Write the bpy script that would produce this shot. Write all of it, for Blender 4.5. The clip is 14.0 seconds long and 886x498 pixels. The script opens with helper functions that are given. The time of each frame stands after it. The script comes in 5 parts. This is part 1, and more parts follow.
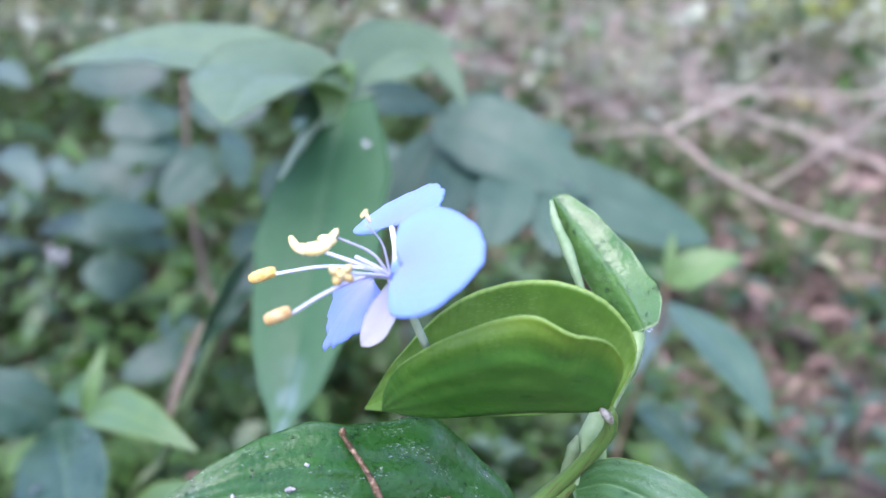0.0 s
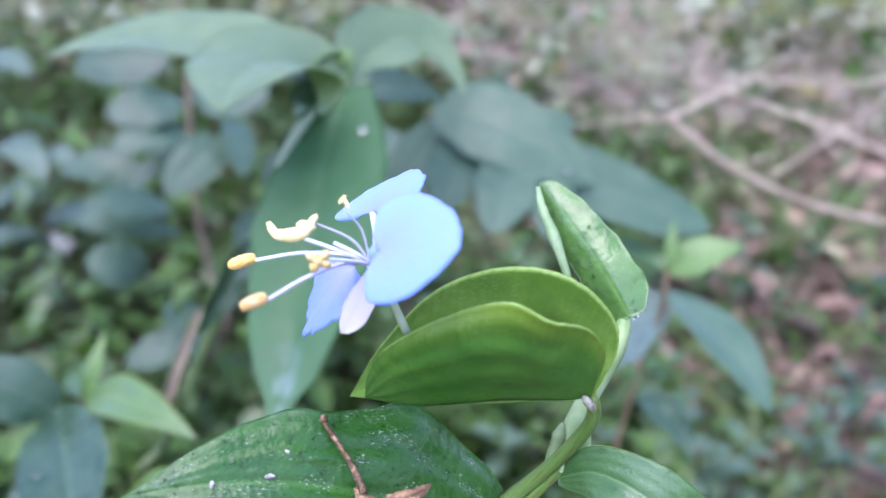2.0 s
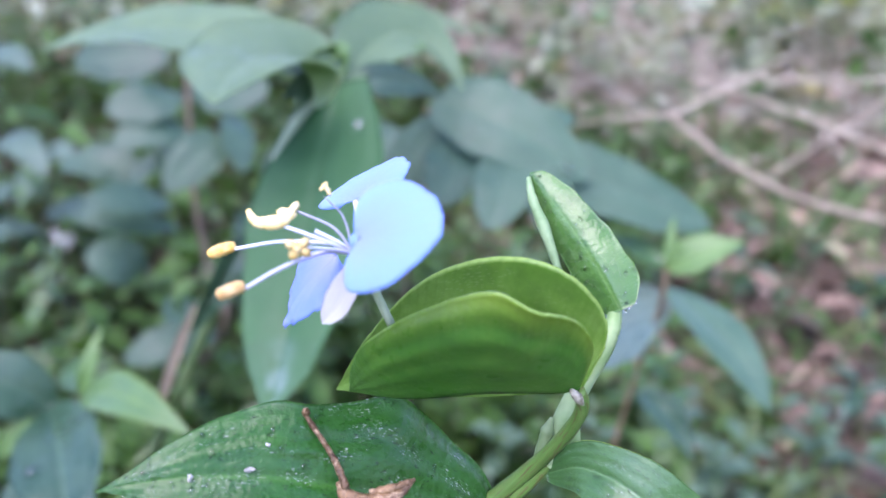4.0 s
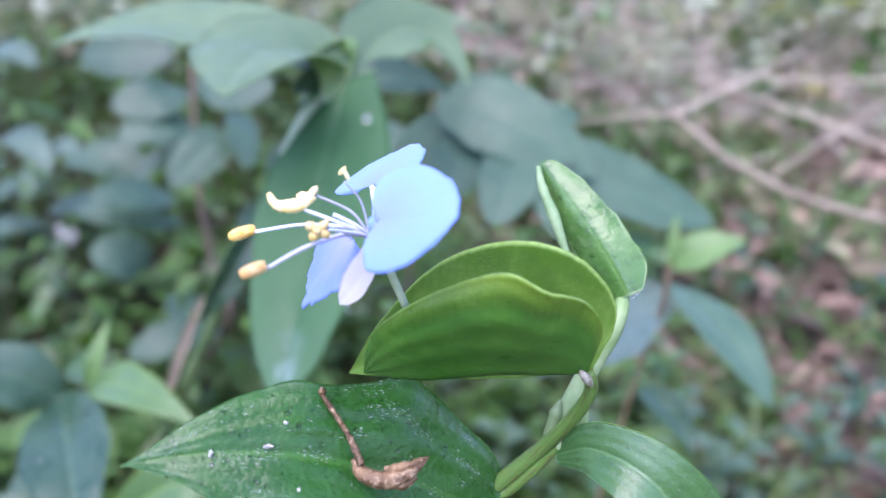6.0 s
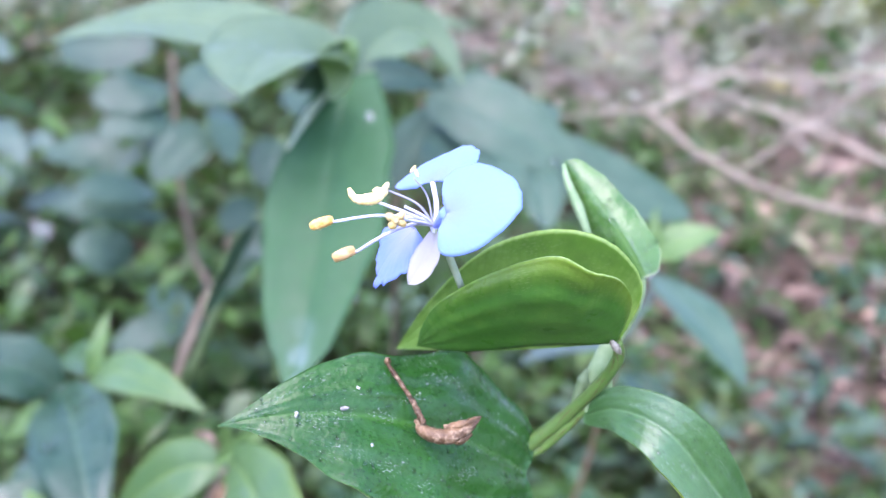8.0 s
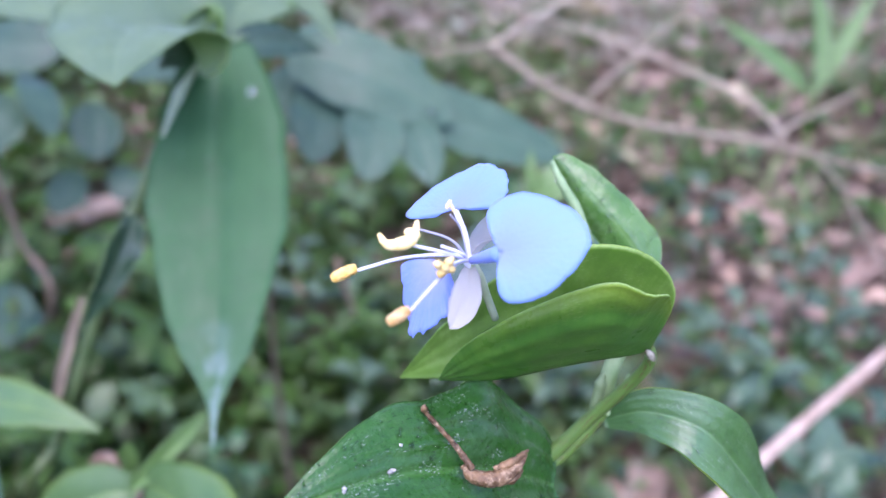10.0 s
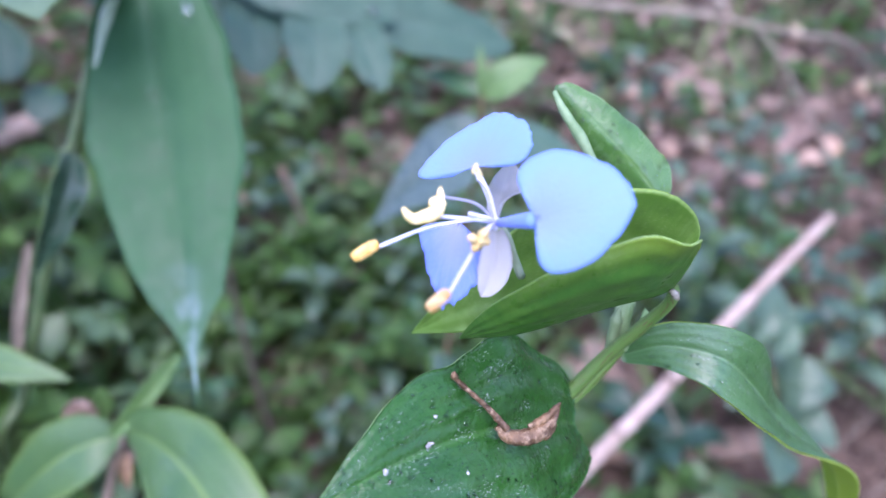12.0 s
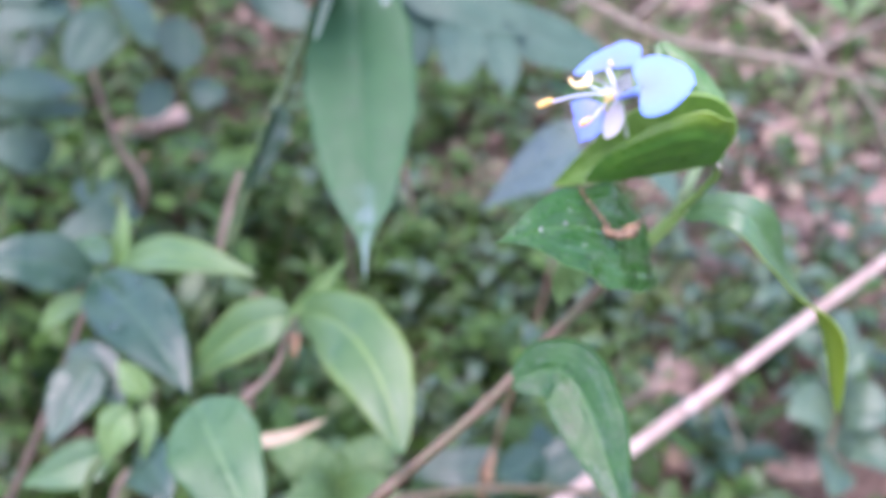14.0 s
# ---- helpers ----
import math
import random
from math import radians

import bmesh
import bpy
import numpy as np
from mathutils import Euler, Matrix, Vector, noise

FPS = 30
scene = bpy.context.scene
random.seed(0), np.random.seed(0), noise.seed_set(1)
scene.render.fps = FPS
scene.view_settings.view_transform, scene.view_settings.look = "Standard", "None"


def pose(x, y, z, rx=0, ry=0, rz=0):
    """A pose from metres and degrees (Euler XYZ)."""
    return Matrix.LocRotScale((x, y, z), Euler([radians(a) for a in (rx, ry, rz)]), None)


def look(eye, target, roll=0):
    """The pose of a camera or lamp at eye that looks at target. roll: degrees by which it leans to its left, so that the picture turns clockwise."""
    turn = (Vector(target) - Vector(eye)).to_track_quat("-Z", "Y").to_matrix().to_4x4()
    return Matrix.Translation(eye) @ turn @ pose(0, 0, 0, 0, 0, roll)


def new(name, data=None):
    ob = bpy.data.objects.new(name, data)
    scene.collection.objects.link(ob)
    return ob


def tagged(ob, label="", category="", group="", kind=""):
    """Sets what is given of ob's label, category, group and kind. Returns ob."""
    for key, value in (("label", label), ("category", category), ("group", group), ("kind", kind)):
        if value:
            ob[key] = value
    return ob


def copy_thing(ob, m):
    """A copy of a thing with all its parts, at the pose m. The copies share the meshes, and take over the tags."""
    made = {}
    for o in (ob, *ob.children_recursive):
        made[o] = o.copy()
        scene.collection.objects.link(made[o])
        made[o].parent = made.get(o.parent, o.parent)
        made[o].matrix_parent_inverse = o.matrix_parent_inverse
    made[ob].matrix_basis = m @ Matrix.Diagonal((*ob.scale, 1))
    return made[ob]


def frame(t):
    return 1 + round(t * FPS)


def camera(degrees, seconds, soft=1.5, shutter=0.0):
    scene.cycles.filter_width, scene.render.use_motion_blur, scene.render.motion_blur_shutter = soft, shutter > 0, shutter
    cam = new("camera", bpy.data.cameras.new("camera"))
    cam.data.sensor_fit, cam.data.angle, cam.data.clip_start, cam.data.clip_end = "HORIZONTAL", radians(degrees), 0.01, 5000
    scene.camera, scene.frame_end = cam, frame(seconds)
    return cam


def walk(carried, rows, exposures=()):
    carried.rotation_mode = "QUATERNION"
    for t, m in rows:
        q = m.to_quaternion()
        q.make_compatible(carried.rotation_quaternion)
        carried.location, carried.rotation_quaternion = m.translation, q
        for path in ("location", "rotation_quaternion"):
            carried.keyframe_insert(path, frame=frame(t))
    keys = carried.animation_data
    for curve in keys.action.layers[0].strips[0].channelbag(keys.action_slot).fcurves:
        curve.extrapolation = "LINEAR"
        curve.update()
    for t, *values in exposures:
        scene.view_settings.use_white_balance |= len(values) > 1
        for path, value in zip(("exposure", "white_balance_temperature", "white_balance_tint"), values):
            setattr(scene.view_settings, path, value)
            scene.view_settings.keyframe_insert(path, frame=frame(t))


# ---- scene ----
# The camera and its walk: seconds, eye (x, y, z), yaw, pitch, roll.
cam = camera(60.5, 14.0)
PATH = [
    (0, 0.00056, -0.00000, 0.43000, 0.430, -18.000, 0.000),
    (0.5, 0.00211, 0.00035, 0.42900, 0.595, -19.101, -0.221),
    (1, 0.00364, 0.00103, 0.42625, 0.691, -19.207, 0.017),
    (1.5, 0.00305, -0.00016, 0.42804, 0.804, -19.030, -0.116),
    (2, 0.00300, 0.00054, 0.42962, 0.926, -18.873, -0.108),
    (2.5, 0.00403, 0.00160, 0.42820, 1.048, -18.989, -0.084),
    (3, 0.00482, 0.00193, 0.42834, 1.079, -18.978, -0.073),
    (5.3, 0.00426, 0.00142, 0.42725, 1.108, -19.048, 0.285),
    (5.5, 0.00440, 0.00058, 0.42586, 1.188, -19.158, 0.237),
    (6, 0.00346, -0.00056, 0.42757, 1.207, -19.062, 0.325),
    (6.5, 0.00255, -0.00464, 0.42788, 1.320, -19.009, 0.368),
    (7, 0.00011, -0.01065, 0.42907, 1.548, -18.899, 0.478),
    (7.2, -0.00022, -0.01211, 0.42955, 1.572, -18.822, 0.653),
    (9.3, -0.02704, -0.00519, 0.43632, -11.027, -21.512, 1.399),
    (9.5, -0.02980, -0.00218, 0.43799, -12.282, -21.843, 1.274),
    (10, -0.02447, 0.00224, 0.43734, -14.630, -24.381, -0.706),
    (10.5, -0.02512, 0.00799, 0.43892, -16.388, -26.020, -1.874),
    (11, -0.02499, 0.01097, 0.43766, -18.481, -27.361, -1.555),
    (11.5, -0.02122, 0.00926, 0.44128, -19.248, -29.855, -3.216),
    (12, -0.02953, 0.01255, 0.44161, -19.520, -32.991, -3.054),
    (12.5, -0.04218, 0.01596, 0.44467, -19.435, -32.353, -1.960),
    (13, -0.05311, 0.00147, 0.44730, -18.334, -31.442, -0.623),
    (13.5, -0.05904, -0.02250, 0.44649, -15.808, -30.766, -0.464),
    (14, -0.05977, -0.04561, 0.44675, -12.501, -29.863, -0.551),
]


def eye_pose(x, y, z, yaw, pitch, roll):
    turn = Euler((0, 0, radians(yaw))).to_matrix() @ Euler((radians(90 + pitch), 0, 0)).to_matrix() @ Euler((0, 0, radians(roll))).to_matrix()
    return Matrix.Translation((x, y, z)) @ turn.to_4x4()


walk(cam, [(t, eye_pose(*row)) for t, *row in PATH], [(0, 2.09, 5990, 37), (2, 2.11, 5990, 37), (6, 2.10, 5990, 37), (6.5, 2.18, 5990, 37), (7, 2.40, 5990, 38), (7.3, 2.40, 5990, 38), (9.4, 2.07, 5970, 40), (10.5, 1.95, 5890, 41), (12.5, 1.97, 5710, 42), (13, 2.13, 5860, 43), (13.5, 2.14, 6060, 44), (14, 2.22, 6160, 46)])
# A phone lens close to its subject: shallow depth of field, focus on the flower.
cam.data.dof.use_dof = True
cam.data.dof.focus_distance = 0.080
cam.data.dof.aperture_fstop = 18.0

# World: bright overcast shade under open sky, one wide soft sun.
world = bpy.data.worlds.new("sky")
scene.world = world
world.use_nodes = True
wn = world.node_tree
sky = wn.nodes.new("ShaderNodeTexSky")
sky.sky_type = "NISHITA"
sky.sun_disc = False
sky.sun_elevation = radians(58)
sky.sun_rotation = radians(200)
wn.links.new(sky.outputs[0], wn.nodes["Background"].inputs[0])
wn.nodes["Background"].inputs[1].default_value = 0.15
sun = new("sun", bpy.data.lights.new("sun", "SUN"))
sun.data.energy = 1.3
sun.data.angle = radians(58)
sun.data.color = (1.0, 0.95, 0.87)
sun.matrix_world = look((-0.7, -0.9, 3.0), (0, 0.1, 0.3))

# ---- materials ----
rng = np.random.default_rng(7)


def node(nt, kind, ins=None, **props):
    n = nt.nodes.new("ShaderNode" + kind)
    for k, v in props.items():
        if k == "data_type":
            n.data_type = v
        elif k == "blend_type":
            n.blend_type = v
        elif k == "operation":
            n.operation = v
        elif k == "feature":
            n.feature = v
        elif k == "bands_direction":
            n.bands_direction = v
    for k, v in (ins or {}).items():
        if isinstance(v, bpy.types.NodeSocket):
            nt.links.new(v, n.inputs[k])
        else:
            n.inputs[k].default_value = v
    return n


def mix(nt, fac, a, b, blend="MIX"):
    n = nt.nodes.new("ShaderNodeMix")
    n.data_type = "RGBA"
    n.blend_type = blend
    for i, v in ((0, fac), (6, a), (7, b)):
        if isinstance(v, bpy.types.NodeSocket):
            nt.links.new(v, n.inputs[i])
        else:
            n.inputs[i].default_value = (*v, 1) if isinstance(v, tuple) else v
    return n.outputs[2]


def ramp(nt, fac, lo, hi, a=0.0, b=1.0):
    n = nt.nodes.new("ShaderNodeMapRange")
    nt.links.new(fac, n.inputs[0])
    for i, v in enumerate((lo, hi, a, b)):
        n.inputs[i + 1].default_value = v
    return n.outputs[0]


def math_node(nt, op, a, b=0.0):
    n = nt.nodes.new("ShaderNodeMath")
    n.operation = op
    for i, v in enumerate((a, b)):
        if isinstance(v, bpy.types.NodeSocket):
            nt.links.new(v, n.inputs[i])
        else:
            n.inputs[i].default_value = v
    return n.outputs[0]


def material(name):
    m = bpy.data.materials.new(name)
    m.use_nodes = True
    return m, m.node_tree, m.node_tree.nodes["Principled BSDF"], m.node_tree.nodes["Material Output"]


def noise_tex(nt, scale, detail=3.0, vector=None, rough=0.55):
    if vector is None:
        vector = node(nt, "TexCoord").outputs["Object"]
    return node(nt, "TexNoise", {"Vector": vector, "Scale": scale, "Detail": detail, "Roughness": rough}).outputs["Fac"]


def leaf_material(name, dark, light, rib, rough=0.38, veins=26.0, vein_amount=0.25, glow=0.22, specks=0.0, size=1.0, island=False, spec=0.5, bump=0.25, yellow=0.0, white_tip=0.0, dapple=0.0, rim=0.0, wet=0.0, gloss_amount=0.30):
    """A leaf with parallel veins along its length, pale midrib, blotches, specks and light shining through."""
    m, nt, bsdf, out = material(name)
    uv = node(nt, "UVMap").outputs[0]
    sep = node(nt, "SeparateXYZ", {0: uv})
    across, along = sep.outputs[0], sep.outputs[1]
    off = math_node(nt, "ABSOLUTE", math_node(nt, "SUBTRACT", across, 0.5))
    blotch = noise_tex(nt, 160 * size, 4)
    fine = noise_tex(nt, 1500 * size, 3)
    if island:
        rnd = node(nt, "NewGeometry").outputs["Random Per Island"]
    else:
        rnd = node(nt, "ObjectInfo").outputs["Random"]
    tone = math_node(nt, "ADD", math_node(nt, "MULTIPLY", ramp(nt, blotch, 0.3, 0.7), 0.55), math_node(nt, "MULTIPLY", rnd, 0.45))
    col = mix(nt, tone, dark, light)
    if yellow:
        col = mix(nt, ramp(nt, rnd, 1 - yellow, 1 - yellow + 0.02), col, (0.30, 0.26, 0.06))
    wave = math_node(nt, "MULTIPLY", math_node(nt, "SINE", math_node(nt, "MULTIPLY", across, veins * 6.283)), ramp(nt, along, 0.55, 0.95, 1.0, 0.0))
    vein = ramp(nt, wave, 0.2, 1.0)
    wob = math_node(nt, "MULTIPLY", vein, ramp(nt, fine, 0.3, 0.7, 0.3, 1.0))
    col = mix(nt, math_node(nt, "MULTIPLY", wob, vein_amount), col, light)
    midrib = ramp(nt, off, 0.008, 0.03, 0.75, 0.0)
    col = mix(nt, midrib, col, rib)
    edge = ramp(nt, off, 0.484, 0.494, 0.0, 0.7)
    col = mix(nt, edge, col, rib)
    if specks:
        long_uv = node(nt, "Mapping", {"Vector": uv, "Scale": (1.0, 0.9, 1.0)}).outputs[0]
        grit = noise_tex(nt, 95 * size, 3, long_uv, 0.6)
        patchy = ramp(nt, noise_tex(nt, 7 * size, 4, long_uv, 0.65), 0.52, 0.64)
        mask = math_node(nt, "MULTIPLY", ramp(nt, grit, 0.565, 0.64), patchy)
        col = mix(nt, math_node(nt, "MULTIPLY", mask, specks), col, (0.40, 0.46, 0.42))
        # Gloss of the sky, painted as bluish streaks along the veins.
        streak = node(nt, "Mapping", {"Vector": uv, "Scale": (9.0, 2.6, 1.0)}).outputs[0]
        sky_gloss = ramp(nt, noise_tex(nt, 1.0, 5, streak, 0.65), 0.46, 0.72, 0.0, gloss_amount)
        col = mix(nt, math_node(nt, "MULTIPLY", sky_gloss, specks), col, (0.13, 0.24, 0.18))
        pit = noise_tex(nt, 75 * size, 4, node(nt, "Mapping", {"Vector": uv, "Location": (3.0, 7.0, 0.0), "Scale": (1.0, 0.7, 1.0)}).outputs[0], 0.7)
        dark_mask = math_node(nt, "MULTIPLY", ramp(nt, pit, 0.572, 0.63), ramp(nt, noise_tex(nt, 6 * size, 3, long_uv), 0.62, 0.52))
        col = mix(nt, math_node(nt, "MULTIPLY", dark_mask, specks), col, (0.004, 0.012, 0.006))
    if dapple:
        cloud = noise_tex(nt, 230, 4, rough=0.6)
        col = mix(nt, ramp(nt, cloud, 0.5, 0.68, 0.0, dapple), col, rib)
        col = mix(nt, ramp(nt, cloud, 0.46, 0.34, 0.0, dapple), col, (dark[0] * 0.6, dark[1] * 0.6, dark[2] * 0.8))
        rows = node(nt, "Mapping", {"Vector": uv, "Scale": (150.0, 62.0, 1.0)}).outputs[0]
        pore = node(nt, "TexVoronoi", {"Vector": rows, "Scale": 1.0}).outputs["Distance"]
        col = mix(nt, math_node(nt, "MULTIPLY", ramp(nt, pore, 0.22, 0.34, 0.32, 0.0), ramp(nt, blotch, 0.44, 0.62)), col, (0.34, 0.46, 0.20))
        ribs = math_node(nt, "SINE", math_node(nt, "ADD", math_node(nt, "MULTIPLY", along, 260.0), math_node(nt, "MULTIPLY", blotch, 14.0)))
        col = mix(nt, math_node(nt, "MULTIPLY", ramp(nt, ribs, 0.1, 1.0, 0.0, 0.26), ramp(nt, off, 0.22, 0.42)), col, (dark[0], dark[1], dark[2]))
    if rim:
        band = math_node(nt, "MULTIPLY", ramp(nt, off, 0.36, 0.485), ramp(nt, along, 0.18, 0.5))
        col = mix(nt, math_node(nt, "MULTIPLY", band, rim), col, (0.37, 0.50, 0.045))
    # Whitish tip: deposit and wet specular patches, both mixed into the colour.
    if white_tip:
        tail = math_node(nt, "MULTIPLY", math_node(nt, "MULTIPLY", ramp(nt, along, 0.72, 0.90), ramp(nt, along, 0.975, 0.95)), ramp(nt, noise_tex(nt, 150, 4, rough=0.6), 0.34, 0.60))
        wedge = math_node(nt, "SUBTRACT", off, math_node(nt, "MULTIPLY", math_node(nt, "SUBTRACT", along, 0.60), 0.7))
        tail = math_node(nt, "MULTIPLY", tail, ramp(nt, wedge, 0.0, 0.12, 1.0, 0.12))
        col = mix(nt, math_node(nt, "MULTIPLY", tail, white_tip), col, (0.42, 0.54, 0.62))
    nt.links.new(col, bsdf.inputs["Base Color"])
    dew = noise_tex(nt, 420 * size, 3, rough=0.6)
    nt.links.new(math_node(nt, "ADD", ramp(nt, blotch, 0.3, 0.75, rough - 0.1, rough + 0.12), ramp(nt, dew, 0.4, 0.65, 0.08, -0.08)), bsdf.inputs["Roughness"])
    bsdf.inputs["Specular IOR Level"].default_value = spec
    height = math_node(nt, "ADD", math_node(nt, "MULTIPLY", wave, 0.2), math_node(nt, "MULTIPLY", fine, 0.9))
    b = node(nt, "Bump", {"Strength": bump, "Distance": 0.0002 / size, "Height": height})
    if wet:
        puddle = noise_tex(nt, 330 * size, 2, rough=0.5)
        b = node(nt, "Bump", {"Strength": wet, "Distance": 0.0012 / size, "Height": ramp(nt, puddle, 0.38, 0.62), "Normal": b.outputs[0]})
    nt.links.new(b.outputs[0], bsdf.inputs["Normal"])
    tr = node(nt, "BsdfTranslucent", {"Color": mix(nt, 0.5, col, (light[0] * 1.6, light[1] * 1.5, light[2] * 0.8))})
    mx = node(nt, "MixShader", {0: glow, 1: bsdf.outputs[0], 2: tr.outputs[0]})
    nt.links.new(mx.outputs[0], out.inputs[0])
    return m


def rough_material(name, a, b, rough=0.7, scale=60.0, fine=700.0, bump=0.5, dist=0.0006, c=None, stretch=None, island=False):
    """Bark, soil, dry matter: two tones at two scales, with relief."""
    m, nt, bsdf, out = material(name)
    vec = node(nt, "TexCoord").outputs["UV" if stretch else "Object"]
    if stretch:
        vec = node(nt, "Mapping", {"Vector": vec, "Scale": stretch}).outputs[0]
    n1, n2 = noise_tex(nt, scale, 5, vec), noise_tex(nt, fine, 4, vec, 0.65)
    col = mix(nt, ramp(nt, n1, 0.35, 0.68), a, b)
    if c:
        col = mix(nt, ramp(nt, n2, 0.52, 0.66), col, c)
    rnd = node(nt, "NewGeometry").outputs["Random Per Island"] if island else node(nt, "ObjectInfo").outputs["Random"]
    col = mix(nt, 1.0, col, mix(nt, rnd, (0.62, 0.6, 0.58), (1.3, 1.3, 1.3)), "MULTIPLY")
    nt.links.new(col, bsdf.inputs["Base Color"])
    bsdf.inputs["Roughness"].default_value = rough
    bsdf.inputs["Specular IOR Level"].default_value = 0.3
    bm_ = node(nt, "Bump", {"Strength": bump, "Distance": dist, "Height": math_node(nt, "ADD", n1, math_node(nt, "MULTIPLY", n2, 0.6))})
    nt.links.new(bm_.outputs[0], bsdf.inputs["Normal"])
    return m


def petal_material(name, a, b, glow=0.35, sheer=0.0):
    m, nt, bsdf, out = material(name)
    uv = node(nt, "UVMap").outputs[0]
    sep = node(nt, "SeparateXYZ", {0: uv})
    col = mix(nt, ramp(nt, sep.outputs[1], 0.05, 0.75), b, a)
    streak = noise_tex(nt, 1.0, 3, node(nt, "Mapping", {"Vector": uv, "Scale": (38.0, 2.5, 1.0)}).outputs[0])
    col = mix(nt, ramp(nt, streak, 0.45, 0.8, 0.0, 0.35), col, b)
    nt.links.new(col, bsdf.inputs["Base Color"])
    bsdf.inputs["Roughness"].default_value = 0.55
    bsdf.inputs["Specular IOR Level"].default_value = 0.25
    bsdf.inputs["Sheen Weight"].default_value = 0.25
    b_ = node(nt, "Bump", {"Strength": 0.25, "Distance": 0.0002, "Height": math_node(nt, "ADD", streak, noise_tex(nt, 2600, 2))})
    nt.links.new(b_.outputs[0], bsdf.inputs["Normal"])
    tr = node(nt, "BsdfTranslucent", {"Color": col})
    mx = node(nt, "MixShader", {0: glow, 1: bsdf.outputs[0], 2: tr.outputs[0]})
    if sheer:
        clear = node(nt, "BsdfTransparent")
        mx = node(nt, "MixShader", {0: sheer, 1: mx.outputs[0], 2: clear.outputs[0]})
    nt.links.new(mx.outputs[0], out.inputs[0])
    return m


LEAF_FRONT = leaf_material("dayflower leaf", (0.006, 0.044, 0.009), (0.021, 0.104, 0.013), (0.036, 0.130, 0.020), 0.28, 9, 0.14, 0.14, 0.8, spec=0.32, bump=0.7, gloss_amount=0.14, wet=0.10)
LEAF_GLOSS = leaf_material("glossy leaf", (0.022, 0.090, 0.022), (0.050, 0.155, 0.034), (0.09, 0.21, 0.07), 0.42, 6, 0.25, 0.22, 0.7, spec=0.85, bump=0.5, wet=0.05, gloss_amount=0.25)
# Lit copy of the underside: sky light coming through is in the base colour.
LEAF_LIT = leaf_material("leaf underside painted as lit through", (0.28, 0.44, 0.04), (0.38, 0.55, 0.06), (0.42, 0.58, 0.12), 0.45, 9, 0.2, 0.55)
LEAF_UNDER = leaf_material("dayflower leaf underside", (0.10, 0.22, 0.07), (0.17, 0.32, 0.10), (0.25, 0.40, 0.15), 0.5, 13, 0.3, 0.25)
SPATHE = leaf_material("spathe", (0.024, 0.112, 0.015), (0.066, 0.216, 0.024), (0.16, 0.35, 0.05), 0.36, 9, 0.25, 0.36, 0.0, 0.8, bump=0.5, dapple=0.36, rim=0.34)
YOUNG_SPATHE = leaf_material("young spathe", (0.038, 0.125, 0.022), (0.080, 0.205, 0.042), (0.12, 0.26, 0.07), 0.26, 2, 0.0, 0.2, 0.4, bump=0.5, spec=0.6, dapple=0.35, wet=0.09)
SPATHE_IN = leaf_material("spathe inside", (0.085, 0.215, 0.026), (0.16, 0.32, 0.05), (0.30, 0.48, 0.13), 0.42, 8, 0.2, 0.3, 0.0, 0.8, dapple=0.4)
LEAF_BACK = leaf_material("large leaf", (0.026, 0.082, 0.026), (0.050, 0.130, 0.038), (0.085, 0.18, 0.062), 0.36, 9, 0.14, 0.15, 0.4, 0.6, spec=0.5, gloss_amount=0.15)
# Paler copy of the large leaf; glare on its top is put into the tone.
LEAF_TALL = leaf_material("large leaf paled by glare", (0.092, 0.164, 0.082), (0.146, 0.234, 0.118), (0.15, 0.24, 0.12), 0.44, 9, 0.10, 0.32, 0.35, 0.6, spec=0.4, gloss_amount=0.12)
LEAF_DARK = leaf_material("dark wet leaf", (0.012, 0.044, 0.024), (0.032, 0.085, 0.042), (0.055, 0.120, 0.060), 0.33, 7, 0.2, 0.12, 0.25, 0.5, spec=0.5, wet=0.07, gloss_amount=0.15)
LEAF_SHRUB = leaf_material("dull shrub leaf", (0.020, 0.058, 0.036), (0.046, 0.100, 0.058), (0.060, 0.120, 0.070), 0.45, 7, 0.15, 0.14, 0.15, 0.5, spec=0.35)
LEAF_GREY = leaf_material("grey-green leaflet", (0.030, 0.082, 0.047), (0.066, 0.130, 0.078), (0.068, 0.134, 0.080), 0.48, 7, 0.12, 0.12, 0.40, 0.5, spec=0.35)
LEAF_SHEEN = leaf_material("grey-green leaf with a silvery sheen", (0.045, 0.090, 0.066), (0.085, 0.145, 0.110), (0.065, 0.12, 0.085), 0.30, 7, 0.15, 0.12, 0.6, 0.6, spec=0.9)
LEAF_PALE = leaf_material("bluish green leaf", (0.036, 0.084, 0.058), (0.096, 0.158, 0.115), (0.10, 0.16, 0.11), 0.5, 7, 0.15, 0.16, 0.15, 0.5, spec=0.35)
LEAF_YOUNG = leaf_material("young leaf", (0.075, 0.170, 0.045), (0.130, 0.245, 0.075), (0.20, 0.33, 0.11), 0.4, 11, 0.25, 0.3, 0.1, 0.7)
LEAF_EDGED = leaf_material("green leaf with yellowish margins", (0.036, 0.105, 0.030), (0.080, 0.170, 0.050), (0.15, 0.26, 0.06), 0.40, 9, 0.2, 0.24, 0.3, 0.6, spec=0.5, rim=0.13, gloss_amount=0.2)
WEED = leaf_material("weed leaf", (0.009, 0.034, 0.008), (0.068, 0.155, 0.026), (0.08, 0.17, 0.04), 0.45, 4, 0.3, 0.24, 0.0, 0.4, True, spec=0.28)
WEED_LIGHT = leaf_material("pale weed leaf", (0.024, 0.066, 0.022), (0.100, 0.175, 0.062), (0.12, 0.20, 0.08), 0.42, 4, 0.25, 0.25, 0.0, 0.4, True, spec=0.5)
